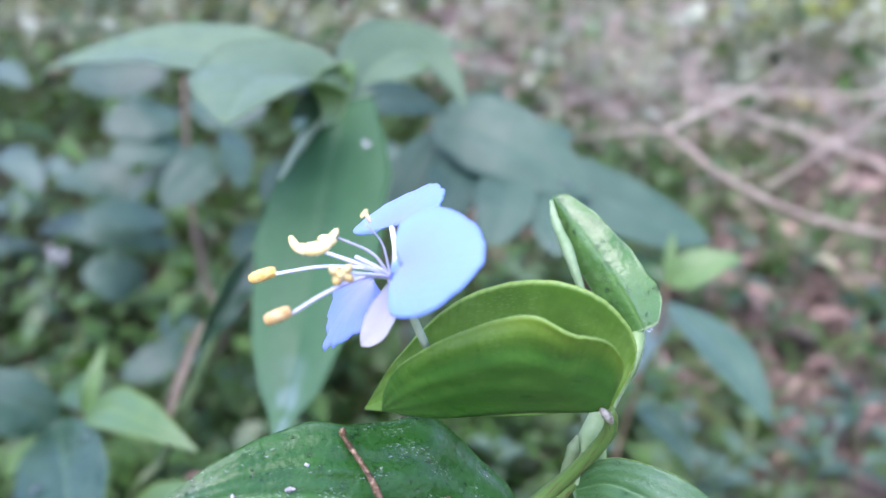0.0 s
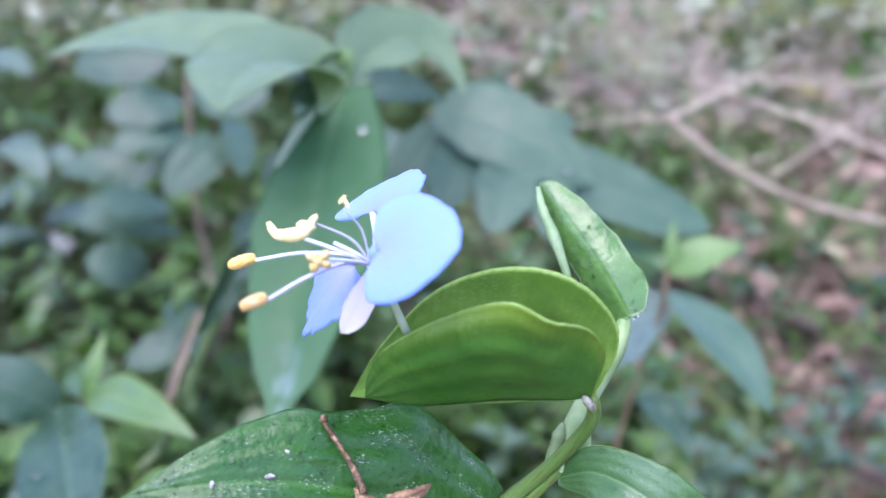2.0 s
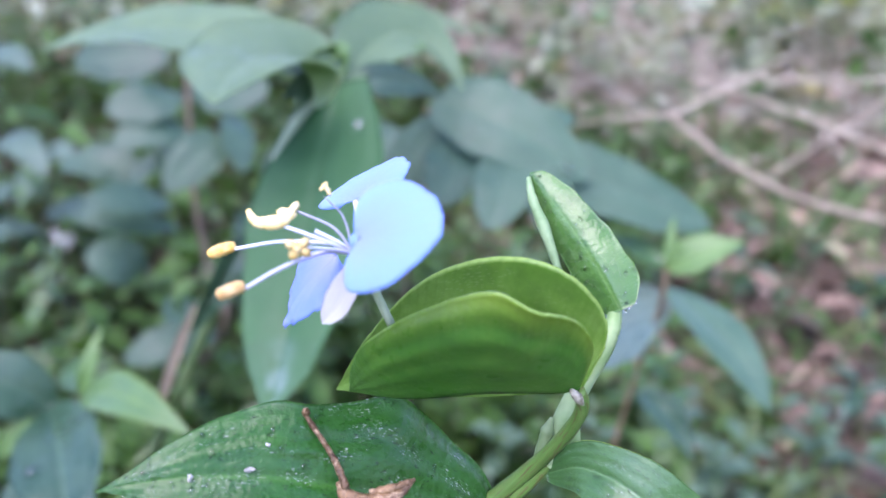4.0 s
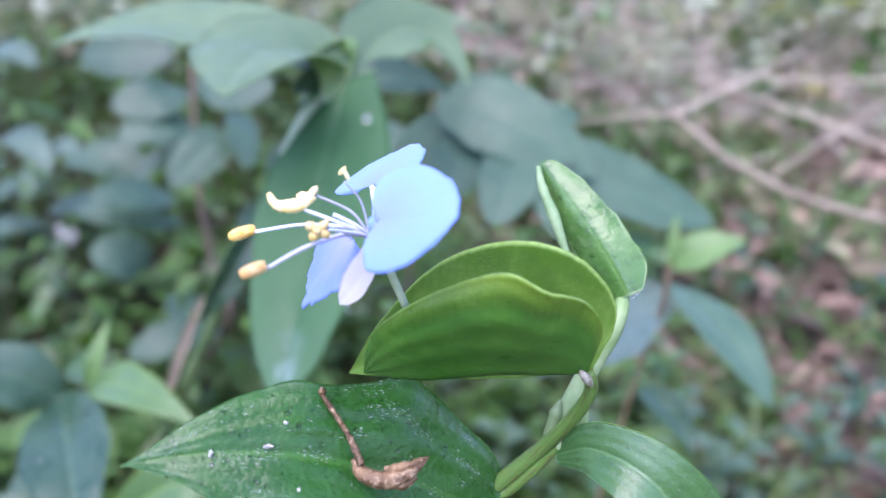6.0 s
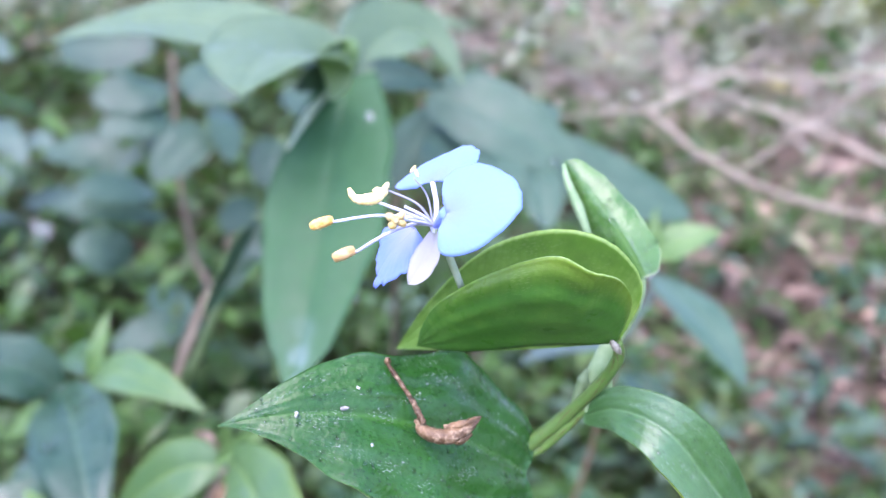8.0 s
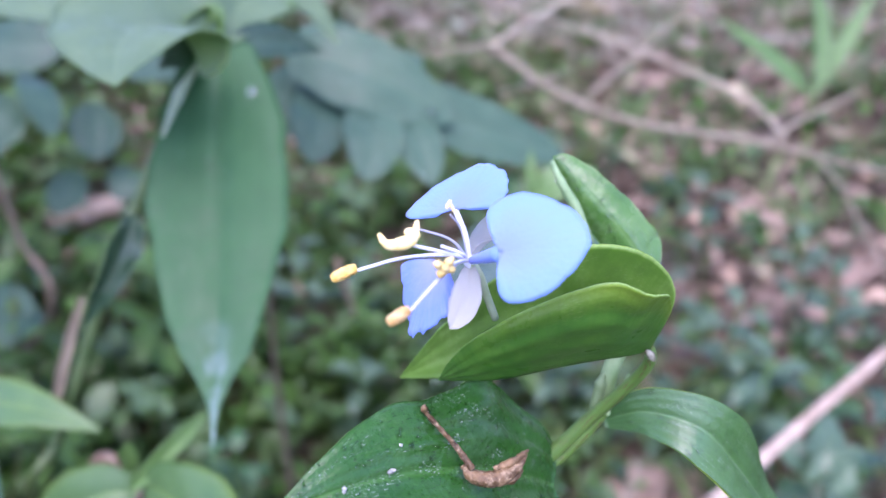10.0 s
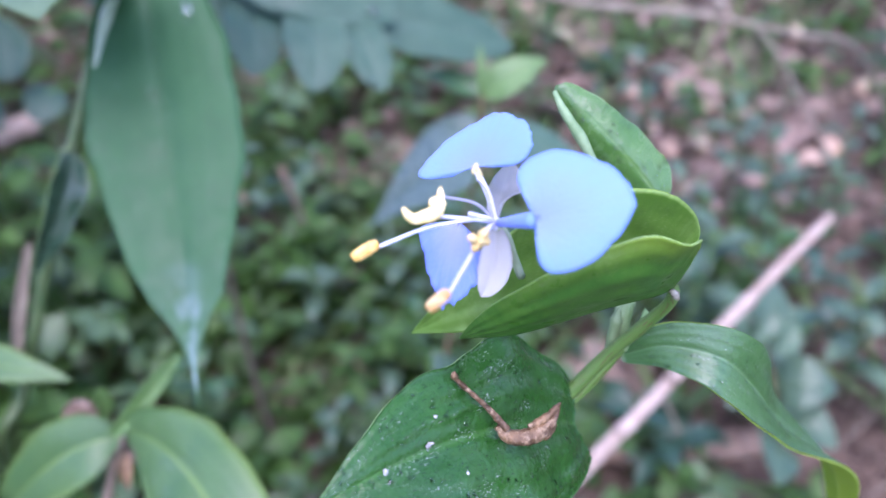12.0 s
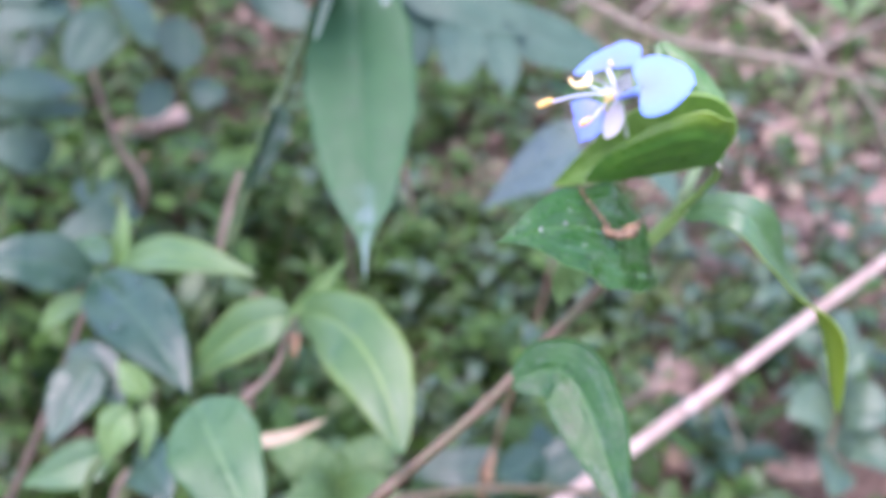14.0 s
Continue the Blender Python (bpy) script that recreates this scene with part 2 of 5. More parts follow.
BUSH = leaf_material("yellow-green bush leaf", (0.17, 0.26, 0.025), (0.38, 0.46, 0.05), (0.38, 0.46, 0.08), 0.42, 4, 0.2, 0.35, 0.0, 0.3, True)
GRASS = leaf_material("grass blade", (0.05, 0.11, 0.025), (0.14, 0.21, 0.06), (0.16, 0.23, 0.08), 0.45, 3, 0.2, 0.25, 0.0, 0.4, True)
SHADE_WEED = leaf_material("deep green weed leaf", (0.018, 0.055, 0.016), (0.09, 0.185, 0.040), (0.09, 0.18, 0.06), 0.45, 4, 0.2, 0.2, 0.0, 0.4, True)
# Base colour lifted to carry the haze and brighter light up the slope.
FAR_WEED = leaf_material("far weeds paled by haze", (0.19, 0.24, 0.14), (0.33, 0.375, 0.25), (0.34, 0.38, 0.27), 0.42, 4, 0.2, 0.3, 0.0, 0.3, True, yellow=0.07, spec=0.8)
LEAF_WET = leaf_material("large wet leaf", (0.027, 0.094, 0.036), (0.046, 0.134, 0.052), (0.034, 0.108, 0.042), 0.50, 9, 0.14, 0.26, 0.15, 0.6, spec=0.24, white_tip=0.48, gloss_amount=0.10)
WEED_LEAF = leaf_material("seedling leaf", (0.035, 0.085, 0.045), (0.095, 0.165, 0.085), (0.12, 0.19, 0.10), 0.36, 5, 0.2, 0.2, 0.1, 0.5)
STRAW = rough_material("dry straw", (0.45, 0.41, 0.32), (0.74, 0.69, 0.57), 0.8, 40, 500, 0.3, 0.0005, None, None, True)
STEM = rough_material("green stem", (0.055, 0.135, 0.022), (0.10, 0.20, 0.045), 0.40, 250, 2000, 0.25, 0.0002)
STEM_RED = rough_material("reddish stem", (0.090, 0.095, 0.040), (0.150, 0.098, 0.062), 0.45, 90, 1500, 0.3, 0.0003, (0.095, 0.135, 0.05))
STEM_STREAK = rough_material("streaked stem", (0.055, 0.128, 0.022), (0.090, 0.178, 0.040), 0.42, 3.0, 9.0, 0.3, 0.0003, (0.085, 0.046, 0.026), (2.4, 0.8, 1.0))
STEM_TALL = rough_material("dull green stem", (0.040, 0.090, 0.026), (0.075, 0.135, 0.045), 0.45, 150, 1500, 0.3, 0.0003, (0.085, 0.075, 0.04))
STEM_BROWN = rough_material("brown stem", (0.10, 0.085, 0.06), (0.17, 0.13, 0.09), 0.65, 120, 1200, 0.5, 0.0004)
STEM_DARK = rough_material("dark reddish stem", (0.075, 0.05, 0.03), (0.14, 0.08, 0.05), 0.55, 120, 1200, 0.4, 0.0003, (0.07, 0.10, 0.04))
STEM_PALE = rough_material("pale stem", (0.135, 0.235, 0.085), (0.24, 0.34, 0.17), 0.45, 250, 2000, 0.2, 0.0002)
STEM_WHITE = rough_material("whitish stalk", (0.24, 0.33, 0.19), (0.38, 0.47, 0.32), 0.45, 250, 2000, 0.2, 0.0002)
JOINT = rough_material("papery joint", (0.10, 0.10, 0.055), (0.34, 0.34, 0.27), 0.6, 1900, 4000, 0.6, 0.0002)
MARGIN = rough_material("pale spathe margin", (0.085, 0.160, 0.065), (0.160, 0.245, 0.125), 0.5, 400, 2500, 0.3, 0.0002)
DRY = rough_material("dry husk", (0.046, 0.026, 0.013), (0.25, 0.160, 0.080), 0.36, 420, 1300, 1.0, 0.0006, (0.34, 0.25, 0.15))
STICK = rough_material("bleached stick", (0.23, 0.18, 0.135), (0.36, 0.30, 0.24), 0.8, 90, 420, 0.6, 0.0006, (0.17, 0.115, 0.085))
BARK = rough_material("dead wood", (0.16, 0.11, 0.075), (0.31, 0.23, 0.16), 0.85, 60, 500, 0.8, 0.001, (0.08, 0.055, 0.035))
BRANCH = rough_material("bleached branch", (0.22, 0.19, 0.135), (0.38, 0.345, 0.255), 0.8, 60, 700, 0.5, 0.0006)
TWIG = rough_material("dry twig", (0.18, 0.155, 0.11), (0.31, 0.28, 0.205), 0.8, 60, 700, 0.5, 0.0006)
SOIL = rough_material("forest soil", (0.026, 0.018, 0.012), (0.110, 0.076, 0.052), 0.95, 22, 260, 1.0, 0.004, (0.19, 0.145, 0.105))
LITTER = rough_material("leaf litter", (0.135, 0.088, 0.062), (0.33, 0.24, 0.18), 0.6, 40, 500, 0.6, 0.0008, (0.46, 0.39, 0.31), None, True)
PALE_LITTER = rough_material("pale dry leaf", (0.37, 0.31, 0.19), (0.53, 0.47, 0.32), 0.75, 90, 700, 0.5, 0.0005)
TAN_LITTER = rough_material("tan dry leaf", (0.30, 0.20, 0.125), (0.46, 0.35, 0.26), 0.7, 90, 700, 0.5, 0.0005)
BLUE = petal_material("blue petal", (0.19, 0.345, 0.78), (0.205, 0.29, 0.74), 0.3)
BLUE_DEEP = petal_material("lower blue petal", (0.145, 0.245, 0.73), (0.29, 0.34, 0.74), 0.3)
SEPAL = petal_material("white sepal", (0.64, 0.64, 0.60), (0.54, 0.55, 0.55), 0.5, 0.34)
WHITE_PETAL = petal_material("white petal", (0.80, 0.80, 0.78), (0.74, 0.76, 0.72), 0.3)
FILAMENT = rough_material("filament", (0.46, 0.50, 0.62), (0.56, 0.60, 0.69), 0.4, 400, 2000, 0.1, 0.0001)
ANTHER = rough_material("yellow anther", (0.74, 0.42, 0.07), (0.84, 0.63, 0.24), 0.8, 1500, 6000, 0.8, 0.0003)
ANTHER_BROWN = rough_material("orange anther", (0.64, 0.40, 0.14), (0.84, 0.66, 0.34), 0.8, 1100, 6000, 1.0, 0.0004)
POLLEN = rough_material("pale yellow anther", (0.75, 0.57, 0.18), (0.82, 0.71, 0.38), 0.8, 1300, 6000, 0.5, 0.0002)
CRUMB = rough_material("white crumb", (0.30, 0.33, 0.31), (0.55, 0.57, 0.54), 0.6, 900, 4000, 0.5, 0.0002)

# ---- mesh helpers ----
ORIGIN = {}


def vec(p):
    return np.array(p, float)


def unit(v):
    return v / max(np.linalg.norm(v), 1e-9)


def thing(name, at, label, category, group="", kind=""):
    ob = new(name)
    ob.empty_display_size = 0.01
    ob.location = at
    ORIGIN[ob] = vec(at)
    return tagged(ob, label, category, group, kind)


def mesh(name, verts, faces, uvs=None, mats=(), index=None, smooth=True):
    me = bpy.data.meshes.new(name)
    me.from_pydata([tuple(v) for v in verts], [], faces)
    for m in mats:
        me.materials.append(m)
    if uvs is not None:
        layer = me.uv_layers.new(name="UVMap")
        loops = np.empty(len(me.loops), np.int32)
        me.loops.foreach_get("vertex_index", loops)
        layer.data.foreach_set("uv", np.asarray(uvs, np.float32)[loops].ravel())
    if index is not None:
        me.polygons.foreach_set("material_index", np.asarray(index, np.int32))
    me.polygons.foreach_set("use_smooth", np.full(len(me.polygons), smooth))
    me.update()
    return me


def part(name, shape, mats, parent, label=""):
    """One mesh object under a thing or a part; shape is (verts in the world, faces, uvs, index)."""
    verts, faces, uvs, index = shape
    o = ORIGIN[parent]
    mats = mats if isinstance(mats, tuple) else (mats,)
    ob = new(name, mesh(name, np.asarray(verts) - o, faces, uvs, mats, index if len(mats) > 1 else None))
    ob.parent = parent
    ORIGIN[ob] = o
    return tagged(ob, label)


def spline(points, n):
    """n + 1 points of a smooth curve through the given ones."""
    p = [vec(q) for q in points]
    if len(p) == 2:
        return np.array([p[0] + (p[1] - p[0]) * i / n for i in range(n + 1)])
    p = [2 * p[0] - p[1], *p, 2 * p[-1] - p[-2]]
    out = []
    for i in range(n + 1):
        f = i / n * (len(p) - 3)
        k = min(int(f), len(p) - 4)
        f -= k
        a, b, c, d = p[k:k + 4]
        out.append(0.5 * (2 * b + (c - a) * f + (2 * a - 5 * b + 4 * c - d) * f * f + (3 * b - a - 3 * c + d) * f**3))
    return np.array(out)


def tube(points, radii, n=24, segs=8, knobs=0.0, seed=0):
    """A round stalk along a smooth curve, closed at its ends, with uneven thickness."""
    c = spline(points, n)
    r = np.interp(np.linspace(0, 1, n + 1), np.linspace(0, 1, len(radii)), radii)
    if knobs:
        r = r * (1 + knobs * np.random.default_rng(seed).normal(0, 1, n + 1))
    tang = np.gradient(c, axis=0)
    ref = vec((0.3, 0.5, 0.81))
    verts, uvs = [], []
    for i in range(n + 1):
        t = unit(tang[i])
        a = unit(np.cross(t, ref))
        b = np.cross(t, a)
        for k in range(segs):
            w = 2 * math.pi * k / segs
            verts.append(c[i] + r[i] * (a * math.cos(w) + b * math.sin(w)))
            uvs.append((k / segs, i / n))
    faces = [(i * segs + k, i * segs + (k + 1) % segs, (i + 1) * segs + (k + 1) % segs, (i + 1) * segs + k) for i in range(n) for k in range(segs)]
    faces += [tuple(range(segs - 1, -1, -1)), tuple(n * segs + k for k in range(segs))]
    return verts, faces, uvs, None


def join(*shapes):
    verts, faces, uvs = [], [], []
    for v, f, u, _ in shapes:
        o = len(verts)
        verts += list(v)
        faces += [tuple(i + o for i in q) for q in f]
        uvs += list(u)
    return verts, faces, uvs, None


def sheet(grid, uvgrid, thick, flip=False):
    """A thin closed sheet from a grid of points: upper faces (index 0), under faces and rim (index 1)."""
    g = np.asarray(grid, float)
    n, m = g.shape[:2]
    du, dv = np.gradient(g, axis=0), np.gradient(g, axis=1)
    nr = np.cross(du, dv)
    nr /= np.maximum(np.linalg.norm(nr, axis=2, keepdims=True), 1e-12)
    if flip:
        nr = -nr
    under = g - nr * thick
    verts = np.concatenate([g.reshape(-1, 3), under.reshape(-1, 3)])
    uv = np.asarray(uvgrid, float).reshape(-1, 2)
    uvs = np.concatenate([uv, uv])
    o, faces, index = n * m, [], []
    for i in range(n - 1):
        for j in range(m - 1):
            a, b, c, d = i * m + j, i * m + j + 1, (i + 1) * m + j + 1, (i + 1) * m + j
            q = (a, d, c, b)
            faces += [q if not flip else q[::-1], tuple(o + k for k in (q[::-1] if not flip else q))]
            index += [0, 1]
    rim = [j for j in range(m)] + [i * m + m - 1 for i in range(1, n)] + [(n - 1) * m + j for j in range(m - 2, -1, -1)] + [i * m for i in range(n - 2, 0, -1)]
    for a, b in zip(rim, rim[1:] + rim[:1]):
        faces.append((a, b, o + b, o + a))
        index.append(1)
    return verts, faces, uvs, index


def profile(s, peak, sharp, base=0.08):
    if s < peak:
        return base + (1 - base) * math.sin(math.pi / 2 * s / peak) ** 0.75
    return max(math.cos(math.pi / 2 * (s - peak) / (1 - peak)) ** sharp, 0.004)


def blade(base, mid, tip, width, face, face_tip=None, fold=18, curl=0.12, peak=0.38, sharp=1.0, wave=0.03, n=26, m=7, thick=0.0003, seed=0, foot=0.08, waves=3.0, furrow=0.0, dip=0.0, acumen=0.0, clasp=0.0, late=1.0):
    """A leaf blade: a curved midrib through base, mid and tip, halves raised by fold degrees and rolled by curl."""
    if isinstance(mid, list):
        rib = spline([base, *mid, tip], n)
    else:
        b, q, t = vec(base), vec(mid), vec(tip)
        c = 2 * q - (b + t) / 2
        rib = [(1 - i / n) ** 2 * b + 2 * i / n * (1 - i / n) * c + (i / n) ** 2 * t for i in range(n + 1)]
    f0 = vec(face)
    f1 = vec(face_tip) if face_tip is not None else f0
    r = np.random.default_rng(seed)
    ph = r.uniform(0, 6.28, 4)
    grid, uv = [], []
    for i in range(n + 1):
        s = i / n
        p = rib[i]
        tan = unit(rib[min(i + 1, n)] - rib[max(i - 1, 0)])
        side = unit(np.cross(tan, unit(f0 * (1 - s**late) + f1 * s**late)))
        up = np.cross(side, tan)
        w = width / 2 * profile(s, peak, sharp, foot) * (1 - acumen * min(max((s - 0.80) / 0.12, 0.0), 1.0))
        row, urow = [], []
        for j in range(-m, m + 1):
            k = j / m
            edge = 1 + 0.025 * math.sin(s * 23 + ph[0] + k) + 0.015 * math.sin(s * 47 + ph[1] + 2 * k)
            lift = abs(k) * math.sin(radians(fold)) - curl * k * k + wave * abs(k) ** 1.5 * math.sin(s * 6.28 * waves + ph[2 if k < 0 else 3])
            if dip and k > 0:
                edge *= 1 - dip * math.exp(-((s - 0.5) / 0.14) ** 2)
            lift += furrow * math.cos(k * 17.0 + 0.6 * math.sin(5 * s)) * (1 - s) ** 0.5
            row.append(p + side * (k * w * edge * math.cos(radians(fold))) + up * (lift * w - 0.03 * w * math.exp(-(k / 0.08) ** 2)))
            if clasp:
                row[-1] = row[-1] - tan * clasp * abs(k) ** 1.5 * math.exp(-s / 0.12) * (1.0 if k < 0 else 0.25)
            urow.append((0.5 + k / 2, s))
        grid.append(row)
        uv.append(urow)
    return sheet(grid, uv, thick, True)


def lobe(start, axis, normal, length, half, back=118, cup=0.15, ruffle=0.03, thick=0.00012, seed=0, n=14, m=36):
    """A rounded petal blade that fans out from its claw: axis is the way to its far edge."""
    a = unit(vec(axis))
    nr = unit(vec(normal) - a * (vec(normal) @ a))
    side = np.cross(nr, a)
    ph = np.random.default_rng(seed).uniform(0, 6.28, 4)
    grid, uv = [], []
    for i in range(n + 1):
        f = 0.02 + 0.98 * i / n
        row, urow = [], []
        for j in range(m + 1):
            th = radians(-back + 2 * back * j / m)
            c, s = math.cos(th), math.sin(th)
            ell = 1 / math.sqrt((max(c, 0.0) / length) ** 2 + (s / half) ** 2 + (min(c, 0.0) / (half * 0.7)) ** 2)
            rad = f * ell * (1 + f**3 * (0.022 * math.sin(9 * th + ph[0]) + 0.014 * math.sin(21 * th + ph[1]) + 0.008 * math.sin(43 * th + ph[3])))
            z = -cup * length * f * f * (0.4 + 0.6 * s * s) + ruffle * length * f**2 * math.sin(4 * th + ph[2])
            row.append(vec(start) + a * (rad * c) + side * (rad * s) + nr * z)
            urow.append((j / m, f))
        grid.append(row)
        uv.append(urow)
    return sheet(grid, uv, thick)


def fan(start, rim, cup=0.1, ruffle=0.03, thick=0.00012, seed=0, n=14, m=72, fray_by=1.3):
    """A petal blade that fans out from its claw to a rounded, finely uneven rim."""
    e, r = vec(start), spline(rim, m)
    size = np.linalg.norm(r - e, axis=1).max()
    nr = unit(np.cross(r[m // 3] - e, r[2 * m // 3] - e))
    nr = nr if nr[1] < 0 else -nr
    ph = np.random.default_rng(seed).uniform(0, 6.28, 4)
    grid, uv = [], []
    for i in range(n + 1):
        f = 0.02 + 0.98 * i / n
        row, urow = [], []
        for j in range(m + 1):
            t = j / m
            fray = 1 + fray_by * f**4 * (0.014 * math.sin(41 * t + ph[0]) + 0.012 * math.sin(83 * t + ph[1]) + 0.008 * math.sin(151 * t + ph[3])) * math.sin(math.pi * t)
            z = cup * size * 4 * f * (1 - f) * 0.6 + ruffle * size * f**2 * math.sin(13 * t + ph[2])
            row.append(e + (r[j] - e) * f * fray + nr * z)
            urow.append((t, f))
        grid.append(row)
        uv.append(urow)
    return sheet(grid, uv, thick)


def blob(a, b, r, n=10, segs=10, lumps=0.08, seed=0, power=0.5):
    """A rounded lump from a to b, a little uneven."""
    a, b = vec(a), vec(b)
    pts = [a + (b - a) * i / 5 for i in range(6)]
    v, f, u, _ = tube(pts, [1] * 6, n, segs)
    v = np.array(v)
    rr = np.random.default_rng(seed)
    for i in range(n + 1):
        s = i / n
        c = a + (b - a) * s
        k = r * max(4 * s * (1 - s), 0.03) ** power
        for j in range(segs):
            q = i * segs + j
            v[q] = c + (v[q] - c) * k * (1 + lumps * rr.normal())
    return v, f, u, None


# ---- ground ----
def ground_z(x, y):
    x, y = np.asarray(x, float), np.asarray(y, float)
    rise = 0.2 * np.log1p(np.exp(np.clip((y - 0.5) / 0.08, -40, 40))) * 0.08
    rise = np.where(y > 3.0, 0.5 + 0.05 * (y - 3.0), rise)
    bumps = 0.012 * np.sin(9 * x + 1.3) * np.sin(11 * y + 0.4) + 0.006 * np.sin(31 * x + 0.2 * y) * np.sin(27 * y + 2.0)
    far = np.clip((np.hypot(x, y) - 2.5) / 3.0, 0, 1)
    return rise + bumps * (1 - far)


axis_x = np.concatenate([[-60, -25, -10, -5, -3], np.linspace(-2, 2, 161), [3, 5, 10, 25, 60]])
axis_y = np.concatenate([[-60, -25, -10, -5, -3, -2, -1], np.linspace(-0.5, 3, 141), [4, 6, 10, 25, 60]])
gx, gy = np.meshgrid(axis_x, axis_y, indexing="ij")
gzz = ground_z(gx, gy) + np.where((abs(gx) < 2) & (gy < 3) & (gy > -0.5), rng.normal(0, 0.0025, gx.shape), 0)
gv = np.stack([gx, gy, gzz], -1).reshape(-1, 3)
nx, ny = gx.shape
gf = [(i * ny + j, (i + 1) * ny + j, (i + 1) * ny + j + 1, i * ny + j + 1) for i in range(nx - 1) for j in range(ny - 1)]
tagged(new("ground", mesh("ground", gv, gf, gv[:, :2], (SOIL,))), "dark brown forest soil, uneven and rising gently", "ground", kind="structure")


def on_ground(x, y, lift=0.0):
    return (x, y, float(ground_z(x, y)) + lift)


# ---- the flowering dayflower ----
plant = thing("dayflower", on_ground(-0.10, 0.085), "flowering dayflower with one open blue flower and folded green spathe", "flowering plant")
S0 = (0.0067, 0.0742, 0.3713)
NODE = (0.0165, 0.0674, 0.3912)
stem_low = [on_ground(-0.10, 0.085, -0.01), (-0.102, 0.075, 0.15), (-0.094, 0.066, 0.28), (-0.0539, 0.0500, 0.3385), (-0.0425, 0.0556, 0.3421), (-0.0276, 0.0625, 0.3475), (-0.0153, 0.0691, 0.3534), (0.0031, 0.0776, 0.3626), S0]
part("stem", tube(stem_low, [0.0020, 0.0018, 0.0015, 0.0013, 0.0012, 0.0012, 0.0012, 0.0012, 0.0012], 60, 12, 0.015), STEM_RED, plant, "reddish green jointed stem")
part("joint", blob((-0.0301, 0.0614, 0.3464), (-0.0249, 0.0641, 0.3485), 0.0016, 10, 12, 0.02, 3), STEM_RED, plant, "swollen reddish stem joint")
up_pts = [S0, (0.0127, 0.0735, 0.3778), (0.0159, 0.0708, 0.3838), (0.0171, 0.0686, 0.3880), (0.0170, 0.0678, 0.3901), NODE]
part("peduncle", tube(up_pts, [0.0010, 0.00084, 0.00078, 0.00072, 0.0007, 0.00072], 30, 12, 0.015), STEM_STREAK, plant, "curved green flower stalk")
part("peduncle_joint", blob((0.0156, 0.0666, 0.3919), (0.0170, 0.0668, 0.3900), 0.00046, 10, 10, 0.12, 5), JOINT, plant, "whitish brown joint below the spathe")

# Fore leaf
FORE_SHAPE = blade((0.0076, 0.0712, 0.3705), (-0.0098, 0.0632, 0.3835), (-0.0278, 0.0588, 0.3853), 0.0215, (0.50, -0.62, 0.60), None, 12, 0.2, 0.33, 1.32, 0.05, 44, 22, 0.00035, 4, 0.40, 4.0, 0.018, 0.2, clasp=0.0045)
fore = part("leaf", FORE_SHAPE, (LEAF_FRONT, LEAF_UNDER), plant, "glossy green leaf with dark and pale specks")
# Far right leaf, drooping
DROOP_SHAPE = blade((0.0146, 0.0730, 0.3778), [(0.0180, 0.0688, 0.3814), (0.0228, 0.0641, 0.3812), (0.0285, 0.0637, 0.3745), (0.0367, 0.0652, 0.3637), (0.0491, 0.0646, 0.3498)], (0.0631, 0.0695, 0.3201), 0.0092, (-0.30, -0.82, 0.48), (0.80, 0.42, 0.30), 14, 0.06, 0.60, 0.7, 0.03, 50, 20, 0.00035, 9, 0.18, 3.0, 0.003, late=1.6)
droop = part("leaf", DROOP_SHAPE, (LEAF_GLOSS, LEAF_LIT), plant, "drooping glossy leaf, light through its underside painted yellow-green")
# Sheath of that leaf
part("sheath", tube([(0.0037, 0.0758, 0.3650), S0, (0.0093, 0.0741, 0.3720), (0.0118, 0.0737, 0.3747), (0.0143, 0.0732, 0.3781), (0.0158, 0.0725, 0.3811)], [0.0011, 0.0009, 0.00075, 0.00068, 0.0006, 0.0003], 30, 14, 0.015), STEM_STREAK, plant, "green leaf sheath with brown streaks")
part("collar", blade((0.0150, 0.0724, 0.3788), (0.0168, 0.0721, 0.3815), (0.0176, 0.0731, 0.3842), 0.0020, (0.2, -0.95, 0.2), None, 10, 0.2, 0.4, 0.5, 0.1, 14, 5, 0.0002, 6, 0.5), STEM_PALE, plant, "thin whitish collar of the sheath")


def valve(keel, margin, bulge, normal, flip=False, n=90, m=26, thick=0.0002, lip=0.0):
    """One half of the folded spathe, between its keel and its free margin."""
    k, e = spline(keel, n), spline(margin, n)
    e = e + np.random.default_rng(5).normal(0, 0.000022, e.shape)
    nr = unit(vec(normal))
    grid, uv = [], []
    for i in range(n + 1):
        s = i / n
        size = np.linalg.norm(e[i] - k[i])
        row = [k[i] + (e[i] - k[i]) * (j / m) + nr * bulge * size * (math.sin(math.pi * j / m) + 0.05 * math.sin(9 * s + 7 * j / m) + 0.05 * math.sin(23 * j / m + 2 * s)) + (nr + vec((0, 0, -0.12))) * lip * (j / m) ** 6 * math.exp(-((s - 0.68) / 0.14) ** 2) for j in range(m + 1)]
        grid.append(row)
        uv.append([(0.54 + 0.458 * j / m, s) for j in range(m + 1)])
    return sheet(grid, uv, thick, flip)


